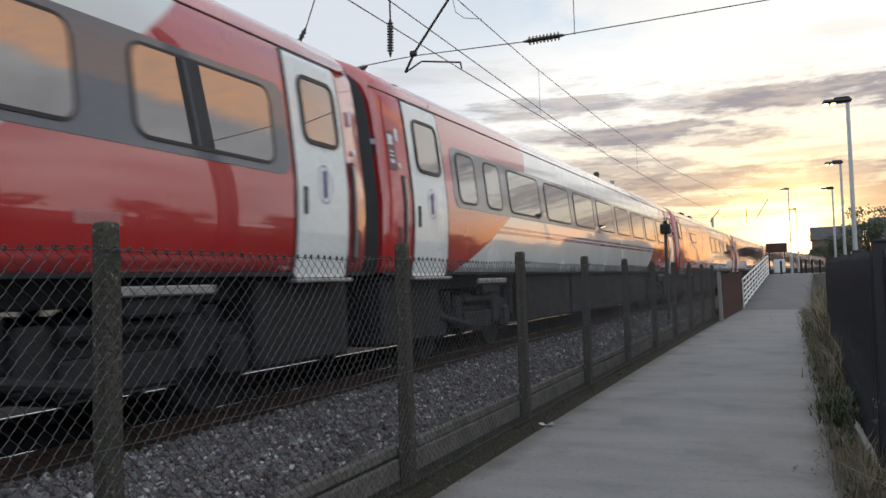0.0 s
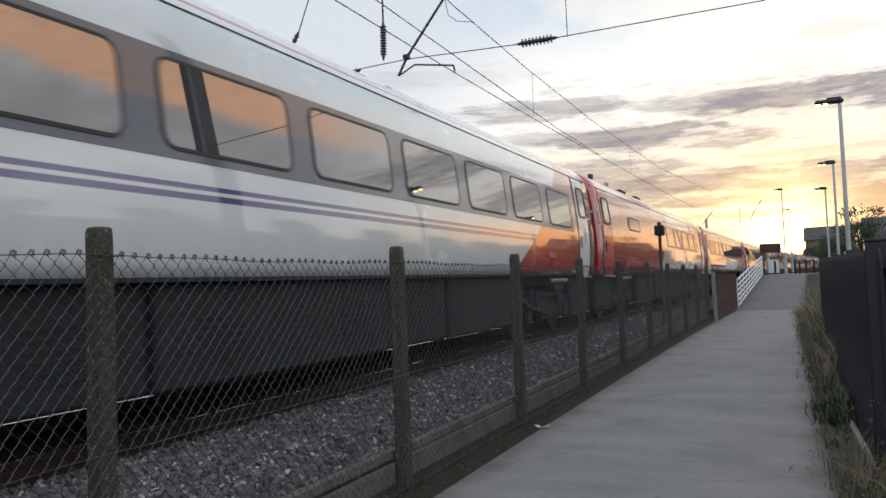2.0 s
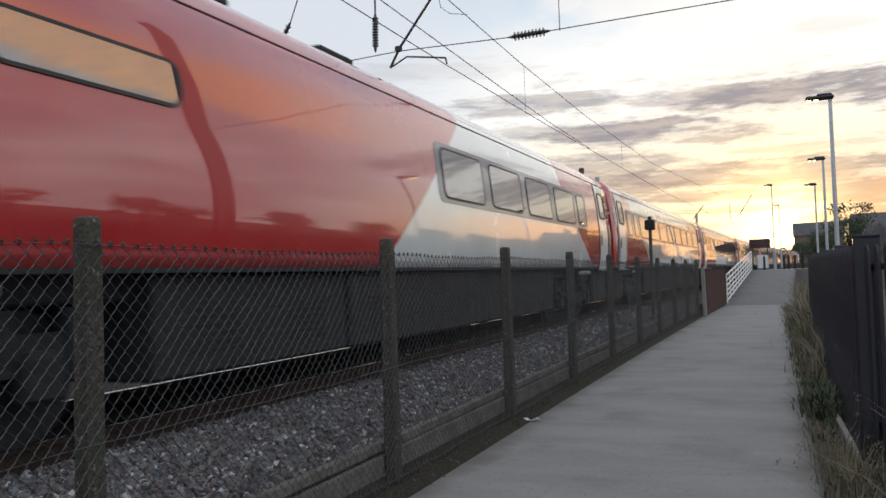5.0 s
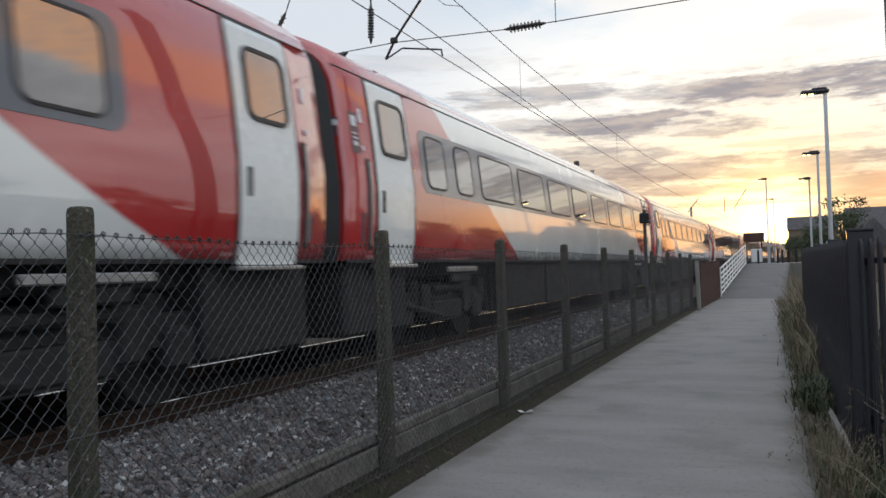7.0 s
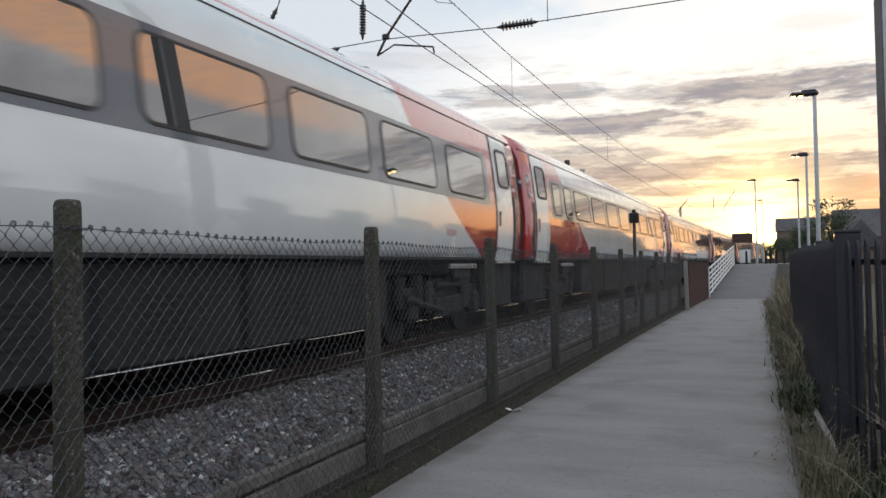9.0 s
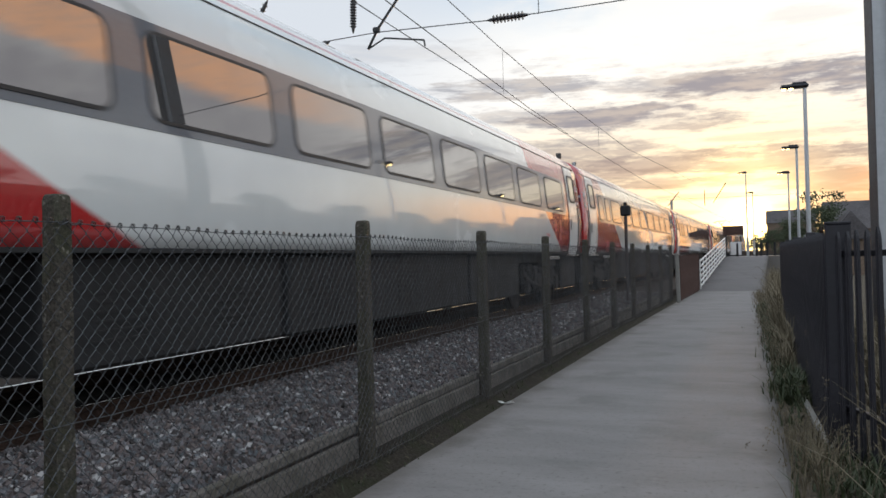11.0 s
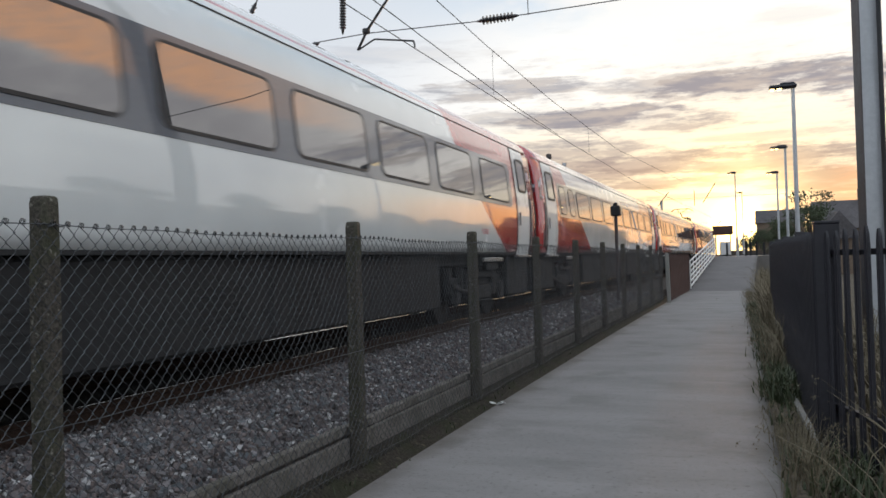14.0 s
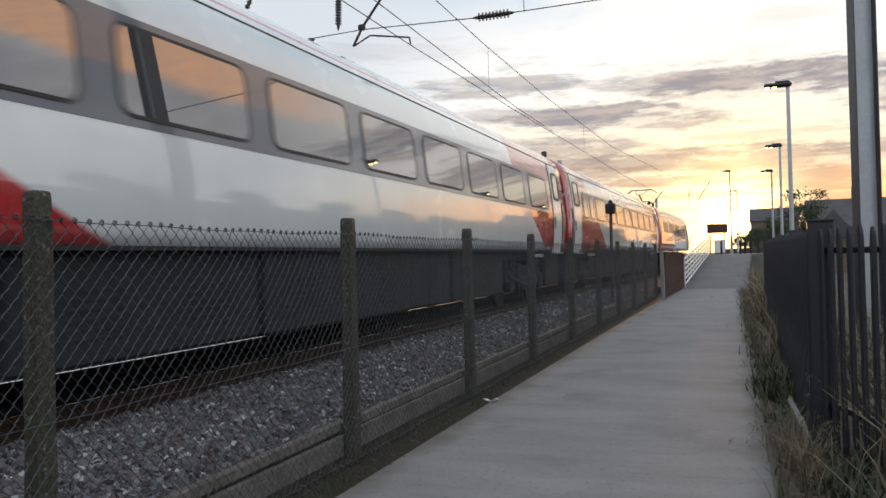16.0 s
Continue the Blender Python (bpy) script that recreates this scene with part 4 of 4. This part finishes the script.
def build_ramp_rail():
    r = thing("ramp_railing", "white painted tubular railing rising up the ramp", "railing")

    def at(y, z):
        return (FENCE_X + 0.30 + bend(y), y, z + min(1.0, max(0.0, (y - 37) / 20.0)) * 1.42)

    for k in range(11):
        y = 38.0 + 1.9 * k
        part("post", rod(at(y, -0.1), at(y, 1.25), 0.03), M["white_steel"], r)
    for z in (0.12, 0.34, 0.56, 0.78, 1.0, 1.25):
        part("rail", rod(at(38.0, z), at(57.0, z), 0.036), M["white_steel"], r)


# ---------------------------------------------------------------- palisade fence and verge
def pale_mesh(height):
    """A pressed steel pale: W section with a split, pointed head."""
    sec = [(-0.034, 0.0), (-0.026, 0.016), (-0.010, 0.014), (0.0, 0.004), (0.010, 0.014), (0.026, 0.016), (0.034, 0.0)]
    levels = [(0.0, 1.0), (height - 0.13, 1.0), (height - 0.05, 0.75), (height, 0.12)]
    verts, faces, n = [], [], len(sec)
    for back in (0.0, -0.003):
        for z, w in levels:
            for x, y in sec:
                verts.append((y + back, x * w, z))
    lv = len(levels)
    for b in (0, 1):
        for i in range(lv - 1):
            for k in range(n - 1):
                a = b * lv * n + i * n + k
                q = (a, a + 1, a + n + 1, a + n)
                faces.append(q if b else q[::-1])
    for i in range(lv - 1):
        for k in (0, n - 1):
            a, c = i * n + k, lv * n + i * n + k
            faces.append((a, a + n, c + n, c))
    return verts, faces


def build_palisade():
    f = thing("palisade_fence", "tall dark steel palisade fence beside the path", "fence")
    v, faces = pale_mesh(1.74)
    me = bpy.data.meshes.new("pale")
    me.from_pydata(v, [], faces)
    me.materials.append(M["black"])
    rng = random.Random(4)

    def at(d):
        """d metres along the fence from its corner: ahead for d > 0."""
        if d >= 0:
            y = 7.0 + d
            return 0.60 + 0.010 * (y - 7) + bend(y) * 0.3, y, 0.0
        return 0.66 - d * math.sin(radians(19)), 7.0 + d * math.cos(radians(19)), 19.0

    for k in range(-46, 86):
        x, y, turn = at(0.155 * k + 0.06)
        p = new("pale", me)
        p.parent = f
        p.matrix_basis = pose(x - 0.02, y, 0.01 + max(0.0, y - 7) * 0.004 + rng.uniform(-0.012, 0.012), rng.uniform(-0.4, 0.4), 0, turn + 180)
    for z in (0.38, 1.575):
        for d0, d1 in ((0.0, 13.2), (-7.1, 0.0)):
            n = 8
            for k in range(n):
                a, b = at(d0 + (d1 - d0) * k / n), at(d0 + (d1 - d0) * (k + 1) / n - (0.001 if d1 == 0 else 0))
                bm = bmesh.new()
                m = Vector((b[0] - a[0], b[1] - a[1], 0))
                box((0.045, m.length, 0.045), ((a[0] + b[0]) / 2 + 0.03, (a[1] + b[1]) / 2, z + max(0.0, (a[1] + b[1]) / 2 - 5.5) * 0.005), 0.004, bm, Matrix.Rotation(math.atan2(-m.x, m.y), 4, "Z"))
                part("rail", bm, M["black"], f)
    for d in (-5.5, -2.75, 2.6, 6.0, 9.4, 13.2):
        x, y, turn = at(d)
        part("post", box((0.10, 0.07, 1.80), (x + 0.03, y, 0.90 + max(0.0, y - 7) * 0.004), 0.006), M["black"], f)
    big = thing("gate_post", "broad black steel gate post in the palisade fence", "post")
    part("shaft", box((0.19, 0.15, 1.81), (0, 0, 0.905), 0.008), M["black"], big)
    part("cap", box((0.20, 0.16, 0.02), (0, 0, 1.82), 0.004), M["black"], big)
    big.matrix_basis = pose(0.68, 7.05, 0, 0, 0, -4)
    pole = thing("fallen_rail", "pale grey steel rail lying at the foot of the fence", "rail")
    part("bar", box((0.05, 2.75, 0.05), (0, 0, 0), 0.006), M["sleeper_pale"], pole)
    pole.matrix_basis = pose(0.545, 8.30, 0.065, 0, 0, 1.2)


def build_weeds():
    rng = random.Random(11)

    def blades(name, spots, label, mat, height, spread, count, width=0.004):
        verts, faces = [], []
        for x, y, scale in spots:
            for _ in range(count):
                h = height * scale * rng.uniform(0.5, 1.2)
                u, lean = rng.uniform(0, 6.283), rng.uniform(0.15, 0.9)
                bx, by = x + rng.gauss(0, spread), y + rng.gauss(0, spread * 1.6)
                n, w = len(verts), width * rng.uniform(0.7, 1.5)
                px, py = -math.sin(u) * w, math.cos(u) * w
                for q in range(4):
                    k = q / 3
                    cx, cy, cz = bx + math.cos(u) * lean * h * k * k, by + math.sin(u) * lean * h * k * k, h * k * (1 - 0.25 * lean * k)
                    g = 1 - k * 0.85
                    verts += [(cx - px * g, cy - py * g, cz), (cx + px * g, cy + py * g, cz)]
                for q in range(3):
                    a = n + 2 * q
                    faces.append((a, a + 1, a + 3, a + 2))
                if mat is M["grass"] and rng.random() < 0.35:
                    tip = verts[-1]
                    for _ in range(5):
                        m = len(verts)
                        o = Vector((rng.gauss(0, 0.012), rng.gauss(0, 0.012), rng.uniform(-0.05, 0.01)))
                        t = Vector(tip) + o
                        verts += [t, t + Vector((0.006, 0.003, 0.014)), t + Vector((-0.004, 0.006, 0.012))]
                        faces.append((m, m + 1, m + 2))
        tagged(mesh_object(name, verts, faces, mat), label, "weeds", kind="stuff")

    right = [(0.44 + rng.gauss(0, 0.06), 9.2 + 0.075 * k, rng.choice((0.4, 0.6, 0.9, 1.2))) for k in range(340)] + [(rng.uniform(0.30, 0.50), rng.uniform(6.8, 9.2), 0.5) for k in range(22)]
    blades("dry_weeds", right, "dry straw-coloured weeds along the steel fence", M["grass"], 0.20, 0.08, 7, 0.005)
    blades("green_weeds", [(0.47 + rng.gauss(0, 0.06), 9.3 + 0.035 * k, rng.choice((0.4, 0.7, 1.0))) for k in range(490)],
           "low green weeds along the steel fence", M["leaf"], 0.17, 0.07, 8, 0.009)
    blades("leafy_clump", [(0.46 + rng.gauss(0, 0.05), 9.9 + rng.gauss(0, 0.45), rng.uniform(0.6, 1.1)) for k in range(60)],
           "leafy green clump at the fence foot", M["leaf"], 0.27, 0.06, 14, 0.012)
    blades("tall_weeds", [(0.54 + rng.gauss(0, 0.06) + 0.004 * k, 12 + 0.16 * k, rng.uniform(0.6, 1.3)) for k in range(130)],
           "tall dry weeds leaning over the path", M["grass"], 0.55, 0.07, 10, 0.009)
    blades("near_weeds", [(0.44 + rng.gauss(0, 0.08), 5.7 + 0.035 * k, rng.uniform(0.5, 1.0)) for k in range(45)],
           "seeding grass heads at the foot of the gate post", M["grass"], 0.40, 0.07, 8)
    blades("corner_weeds", [(0.70 + rng.gauss(0, 0.14), 5.4 + rng.uniform(0, 1.3), rng.uniform(0.4, 1.0)) for k in range(45)],
           "leafy green weeds at the fence corner", M["leaf"], 0.24, 0.08, 8, 0.011)
    blades("behind_weeds", [(rng.uniform(1.0, 3.2), rng.uniform(4.5, 14), rng.uniform(0.5, 1.3)) for k in range(260)],
           "overgrown yellow-green grass behind the steel fence", M["grass"], 0.75, 0.14, 14, 0.012)
    blades("ramp_weeds", [(0.62 + rng.gauss(0, 0.10) + bend(y), y, rng.uniform(0.5, 1.1)) for y in [17 + 0.22 * q for q in range(150)]],
           "tall brown weeds beside the ramp", M["grass"], 0.95, 0.10, 10, 0.014)
    left = [(-2.65 + rng.gauss(0, 0.04), 3.5 + 0.2 * k + rng.uniform(0, 0.2), rng.choice((0.2, 0.3, 0.6))) for k in range(90)]
    blades("fence_weeds", left, "small green weeds at the foot of the wire fence", M["leaf"], 0.17, 0.05, 8, 0.006)


def build_litter():
    bm = bmesh.new()
    rng = random.Random(2)
    for _ in range(5):
        box((rng.uniform(0.02, 0.06), rng.uniform(0.02, 0.07), 0.006), (rng.uniform(-0.08, 0.08), rng.uniform(-0.12, 0.12), 0.012 + rng.uniform(0, 0.015)), 0.0, bm,
            Euler((rng.uniform(-0.4, 0.4), rng.uniform(-0.4, 0.4), rng.uniform(0, 3))).to_matrix().to_4x4())
    ob = part("litter", bm, M["litter"])
    ob.matrix_basis = pose(-2.50, 8.7, 0)
    tagged(ob, "crumpled white scraps of paper on the path edge", "litter")


# ---------------------------------------------------------------- overhead line
SPAN_Y = 13.0


def insulator(name, a, b, discs, r, parent, label):
    a, b = Vector(a), Vector(b)
    d = (b - a).length
    prof = [(0, 0.012), (d * 0.10, 0.03), (d * 0.14, 0.03)]
    for k in range(discs):
        u = d * (0.16 + 0.68 * k / (discs - 1))
        prof += [(u - 0.016, 0.036), (u, r), (u + 0.012, r * 0.95), (u + 0.015, 0.036)]
    prof += [(d * 0.88, 0.03), (d * 0.92, 0.028), (d, 0.012)]
    v, f = lathe(prof, a, b, 14)
    return mesh_object(name, v, f, M["insulator"], parent, label)


def h_mast(name, x, y, height, label):
    mast = thing(name, label, "mast")
    bm = box((0.015, 0.30, height), (-0.145, 0, height / 2), 0.0)
    box((0.015, 0.30, height), (0.145, 0, height / 2), 0.0, bm)
    part("flange", bm, M["mast"], mast)
    # paler steel on the web paints in the sky light it catches
    part("web", box((0.27, 0.014, height), (0, 0, height / 2), 0.0), M["galv"], mast, "web coloured paler for the sky light on it")
    part("footing", box((0.6, 0.6, 0.5), (0, 0, -0.1), 0.03), M["concrete"], mast)
    mast.matrix_basis = pose(x, y, 0, 0, 0, 10)
    return mast


def build_overhead():
    h_mast("overhead_line_mast", 1.88, SPAN_Y, 9.5, "tall steel mast of the overhead line behind the fence")
    h_mast("overhead_line_mast", -13.6, SPAN_Y, 9.5, "tall steel mast of the overhead line across the tracks")
    span = thing("head_span", "cross-span wire with brown insulators and registration arms", "overhead line")
    y = SPAN_Y
    part("cross_wire", rods([(-13.4, y, 5.68), (-8.0, y, 5.60), (-6.0, y, 5.68), (-3.97, y, 5.63)], 0.009), M["line"], span)
    part("cross_wire", rods([(-3.24, y, 5.64), (-0.1, y, 5.70), (1.75, y, 5.90)], 0.009), M["line"], span)
    part("upper_wire", rods([(-13.4, y, 8.6), (-9.0, y, 7.5), (-5.4, y, 7.25), (-2.0, y, 7.7), (1.75, y, 8.8)], 0.009), M["line"], span)
    insulator("insulator", (-3.97, y, 5.63), (-3.24, y, 5.64), 9, 0.075, span, "ribbed brown insulator")
    insulator("insulator", (-6.48, y, 5.72), (-6.46, y, 6.45), 11, 0.062, span, "ribbed brown insulator")
    insulator("insulator", (-7.45, y, 5.45), (-6.95, y, 5.63), 6, 0.060, span, "ribbed brown insulator")
    insulator("insulator", (-8.6, y, 6.0), (-8.25, y, 6.55), 6, 0.062, span, "ribbed brown insulator")
    part("dropper", rods([(-6.46, y, 6.44), (-6.46, y, 7.3)], 0.016), M["line"], span)
    part("dropper", rods([(-3.08, y, 5.62), (-3.08, y, 7.45)], 0.007), M["line"], span)
    part("dropper", rods([(-8.25, y, 6.55), (-7.9, y, 7.4)], 0.012), M["line"], span)
    part("registration_tube", rods([(-6.19, y, 5.40), (-6.0, y, 5.73), (-5.32, y, 6.57), (-4.9, y, 7.1)], 0.024, 8), M["line"], span)
    part("clamp", box((0.12, 0.10, 0.10), (-6.02, y, 5.72), 0.02), M["line"], span)
    part("steady_arm", rods([(-6.19, y, 5.40), (-5.86, y, 5.56), (-5.12, y, 5.44), (-5.10, y, 5.33)], 0.016, 6), M["line"], span)

    def wire(name, points, r):
        cu = [Vector(p) for p in points]
        part(name, rods(cu, r, 5), M["line"], wires)

    wires = thing("overhead_wires", "dark contact and catenary wires above the track", "overhead line")
    wire("contact_wire", [(-5.45, -40, 5.33), (-5.12, 9.0, 5.325), (-5.12, 13.0, 5.32), (-5.02, 20, 5.31), (-4.55, 40, 5.30), (-3.4, 62, 5.30), (0.1, 125, 5.30)], 0.0085)
    wire("feeder_wire", [(-5.6, -20, 6.7), (-5.05, 10.3, 5.63), (-5.0, 15.3, 5.48), (-4.98, 19.7, 5.38), (-4.9, 24, 5.33)], 0.0085)
    wire("catenary_wire", [(-5.2, -40, 6.9), (-5.05, 5, 6.9), (-5.0, 12.8, 6.42), (-5.0, 17, 6.33), (-4.93, 23.5, 6.25), (-4.6, 35, 6.2), (-3.4, 62, 7.0)], 0.0085)
    part("jumper", rods([(-5.5, 13.6, 7.0), (-5.3, 13.3, 6.45), (-5.1, 13.2, 6.28), (-4.95, 13.7, 6.38)], 0.006), M["line"], wires)
    for yy, z0 in ((17.5, 6.32), (29.0, 6.22)):
        x = -5.0 + (yy - 17.5) * 0.017
        part("dropper", rods([(x, yy, 5.32), (x, yy, z0)], 0.004, 4), M["line"], wires)
    # the next spans, far up the line
    for yy, name in ((62.0, "far"), (112.0, "far")):
        x = bend(yy)
        far = thing("far_cantilever", "small dark registration arms far up the line", "overhead line")
        part("tube", rods([(TRACK_X + x - 1.2, yy, 5.3), (TRACK_X + x - 0.4, yy, 6.3)], 0.03), M["line"], far)
        part("tube", rods([(TRACK_X + x + 2.0, yy, 5.4), (TRACK_X + x + 2.9, yy, 6.8)], 0.03), M["line"], far)
        part("cross_wire", rods([(-13.7 + x, yy, 5.75), (3.4 + x, yy, 5.75)], 0.008), M["line"], far)
        part("post", rods([(TRACK_X + x + 1.4, yy, 5.2), (TRACK_X + x + 1.4, yy, 6.3)], 0.03), M["line"], far)
        h_mast("overhead_line_mast", -13.6 + x, yy, 9.0, "steel mast of the overhead line far up the track")
    # small lineside post whose top shows above the coach roofs
    p = thing("signal_post", "slim dark post with a small box on top beside the fence", "signal")
    part("shaft", rod((0, 0, 0), (0, 0, 2.72), 0.045), M["mast"], p)
    part("head", box((0.26, 0.24, 0.28), (0, 0, 2.86), 0.03), M["under"], p)
    part("cap", box((0.10, 0.10, 0.10), (0, 0, 3.04), 0.02), M["under"], p)
    p.matrix_basis = pose(-3.05, 22.5, 0)
    q = thing("lineside_post", "dark post top showing above the train roof", "post")
    part("shaft", rod((0, 0, 0), (0, 0, 6.3), 0.09), M["mast"], q)
    part("cap", box((0.22, 0.22, 0.25), (0, 0, 6.35), 0.03), M["mast"], q)
    q.matrix_basis = pose(-8.0, 37.0, 0)


# ---------------------------------------------------------------- lamps, platform end and distance
def street_lamp(x, y, z, height, lit=True):
    lamp = thing("street_lamp", "slim grey lamp post with a flat lit lantern", "street lamp", "platform lamps")
    part("column", rod((0, 0, 0), (0, 0, height), 0.060, None, 12, 0.042), M["galv"], lamp)
    part("base_sleeve", rod((0, 0, 0), (0, 0, 1.3), 0.095, None, 12), M["galv"], lamp)
    bm = box((0.62, 0.26, 0.09), (-0.22, 0, height + 0.06), 0.035)
    box((0.34, 0.20, 0.06), (-0.12, 0, height + 0.12), 0.03, bm)
    part("lantern", bm, M["black"], lamp)
    for along in (-0.46, -0.30):
        part("lens", box((0.10, 0.16, 0.05), (along, 0, height + 0.005), 0.015), M["lamp_glow"], lamp, "glowing warm lens")
    lamp.matrix_basis = pose(x, y, z)


def gable_house(name, label, x, y, w, d, wall_h, roof_h, turn=0.0, chimneys=()):
    h = thing(name, label, "house")
    h.matrix_basis = pose(x, y, 0, 0, 0, turn)
    part("wall", box((w, d, wall_h), (0, 0, wall_h / 2)), M["brick"], h)
    e = 0.3
    v = [(-w / 2 - e, -d / 2 - e, wall_h - 0.1), (w / 2 + e, -d / 2 - e, wall_h - 0.1), (w / 2 + e, d / 2 + e, wall_h - 0.1), (-w / 2 - e, d / 2 + e, wall_h - 0.1),
         (-w / 2 - e, 0, wall_h + roof_h), (w / 2 + e, 0, wall_h + roof_h)]
    roof = mesh_object("roof", v, [(0, 1, 5, 4), (3, 4, 5, 2), (0, 4, 3), (1, 2, 5), (0, 3, 2, 1)], M["tiles"], h)
    for cx in chimneys:
        bm = box((0.6, 0.6, 1.5), (cx, 0, wall_h + roof_h + 0.3), 0.02)
        for k in (-0.15, 0.15):
            rod((cx + k, 0, wall_h + roof_h + 1.0), (cx + k, 0, wall_h + roof_h + 1.4), 0.1, bm, 8)
        part("chimney", bm, M["brick"], roof)
    for k in range(max(1, int(w / 3))):
        win = part("window", box((1.0, 0.08, 1.1), (-w / 2 + 1.5 + 3 * k, -d / 2 - 0.02, wall_h * 0.62), 0.01), M["white_steel"], h)
        part("pane", box((0.86, 0.06, 0.96), (-w / 2 + 1.5 + 3 * k, -d / 2 - 0.05, wall_h * 0.62), 0.0), M["glass"], win)
    return h


def tree(x, y, height, radius, seed):
    rng = random.Random(seed)
    t = thing("tree", "leafy dark green tree behind the fence", "tree")
    t.matrix_basis = pose(x, y, 0)
    bm = rod((0, 0, -0.1), (0.05, 0, height * 0.55), 0.16, None, 8, 0.08)
    tips = []
    for k in range(9):
        u = k * 2.4
        a = Vector((0.03, 0, height * (0.3 + 0.03 * k)))
        b = a + Vector((math.cos(u) * radius * rng.uniform(0.4, 0.8), math.sin(u) * radius * rng.uniform(0.4, 0.8), height * rng.uniform(0.15, 0.42)))
        rod(a, b, 0.05, bm, 6, 0.02)
        tips.append(b)
    part("trunk", bm, M["bark"], t)
    verts, faces = [], []
    for b in tips + [Vector((0, 0, height * 0.8))]:
        for _ in range(5):
            c = b + Vector((rng.gauss(0, radius * 0.28), rng.gauss(0, radius * 0.28), rng.gauss(0, height * 0.08)))
            for _ in range(60):
                p = c + Vector((rng.gauss(0, 0.22), rng.gauss(0, 0.22), rng.gauss(0, 0.18)))
                q = Euler((rng.uniform(0, 6), rng.uniform(0, 6), 0)).to_matrix()
                n, s = len(verts), rng.uniform(0.05, 0.10)
                verts += [p + q @ Vector(w) * s for w in ((-1, 0, 0), (0, -0.6, 0.1), (1, 0, 0), (0, 0.6, 0.1))]
                faces.append((n, n + 1, n + 2, n + 3))
    mesh_object("crown", verts, faces, M["leaf"], t)
    return t


def build_distance():
    street_lamp(1.42, 21.0, 0.0, 5.50)
    street_lamp(1.92, 33.5, 0.0, 5.55)
    street_lamp(2.15, 45.0, 0.4, 5.25)
    street_lamp(0.15, 60.0, 1.42, 5.75)
    street_lamp(0.75, 80.0, 1.42, 5.75)
    # platform end: railing with dark posts, cabinet and notice board
    r = thing("platform_railing", "dark bollards and a low rail across the platform end", "railing")
    for x in (-0.55, 0.20, 0.75, 1.05, 1.45, 1.95):
        part("bollard", rod((x, 62, 1.40), (x, 62, 2.38), 0.075), M["under"], r)
    part("rail", rods([(-1.3, 62, 1.50), (2.3, 62, 1.50)], 0.04), M["under"], r)
    w = tagged(part("platform_wall", box((5.5, 0.2, 0.5), (2.2, 88, 1.66), 0.01), M["sleeper"]), "low pale wall at the back of the platform", "wall", kind="structure")
    b = thing("notice_board", "dark brown board on two posts on the platform", "sign")
    part("panel", box((1.7, 0.12, 0.80), (0, 0, 2.22), 0.02), M["slat"], b)
    for x in (-0.6, 0.6):
        part("leg", rod((x, 0, 0), (x, 0, 1.9), 0.05), M["under"], b)
    b.matrix_basis = pose(-0.95, 74, 1.42)
    c = thing("equipment_cabinet", "pale grey equipment cabinet on the platform", "cabinet")
    part("body", box((0.9, 0.6, 1.2), (0, 0, 0.6), 0.03), M["galv"], c)
    part("door", box((0.8, 0.02, 1.08), (0, -0.31, 0.6), 0.01), M["white_steel"], c)
    c.matrix_basis = pose(-0.75, 72, 1.42)
    gable_house("station_building", "low station building silhouetted by the sun", 10.0, 205, 10.0, 9, 8.6, 3.0)
    for k in range(5):
        tree(2.2 + 1.15 * k, 186 + 3 * (k % 2), 4.6 + 0.7 * k + 0.5 * (k % 2), 1.7, 50 + k)
    gable_house("house", "house with grey tiled roof and two chimneys", 11.2, 84, 8.0, 7, 3.7, 2.6, 0, (0.0, 1.6))
    gable_house("bungalow", "low gabled bungalow with pale barge boards", 6.6, 62, 4.0, 2.4, 2.5, 1.8, 90)
    tree(5.0, 63, 5.6, 1.5, 3)
    tree(3.5, 70, 4.2, 1.0, 4)
    belt = tree(30, 16, 5.2, 2.0, 40)
    for k in range(1, 26):
        m = pose(30 - 0.12 * k + 3 * math.sin(k * 2.1), 14 + 4.6 * k, -0.6 + 0.5 * math.sin(k * 1.7), 0, 0, 67 * k)
        copy_thing(belt, m)
    for k in range(7):
        tree(9.0 + 1.5 * k, 205 + 5 * (k % 3), 8.6 + 1.2 * (k % 2), 2.2, 20 + k)


build_fence()
build_slat_fence()
build_ramp_rail()
build_palisade()
build_overhead()
build_distance()
build_weeds()
build_litter()


# ---------------------------------------------------------------- what moves
def motions():
    for number, unit in enumerate(RAKE):
        walk(unit, train_rows(number))
        for bit in unit.children_recursive:
            if bit.name.startswith("wheelset"):
                place = bit.matrix_basis.translation.copy()
                walk(bit, [(k / 15, Matrix.Translation(place) @ Matrix.Rotation((front_gap(0) - front_gap(k / 15)) / 0.457, 4, "X")) for k in range(241)])


motions()
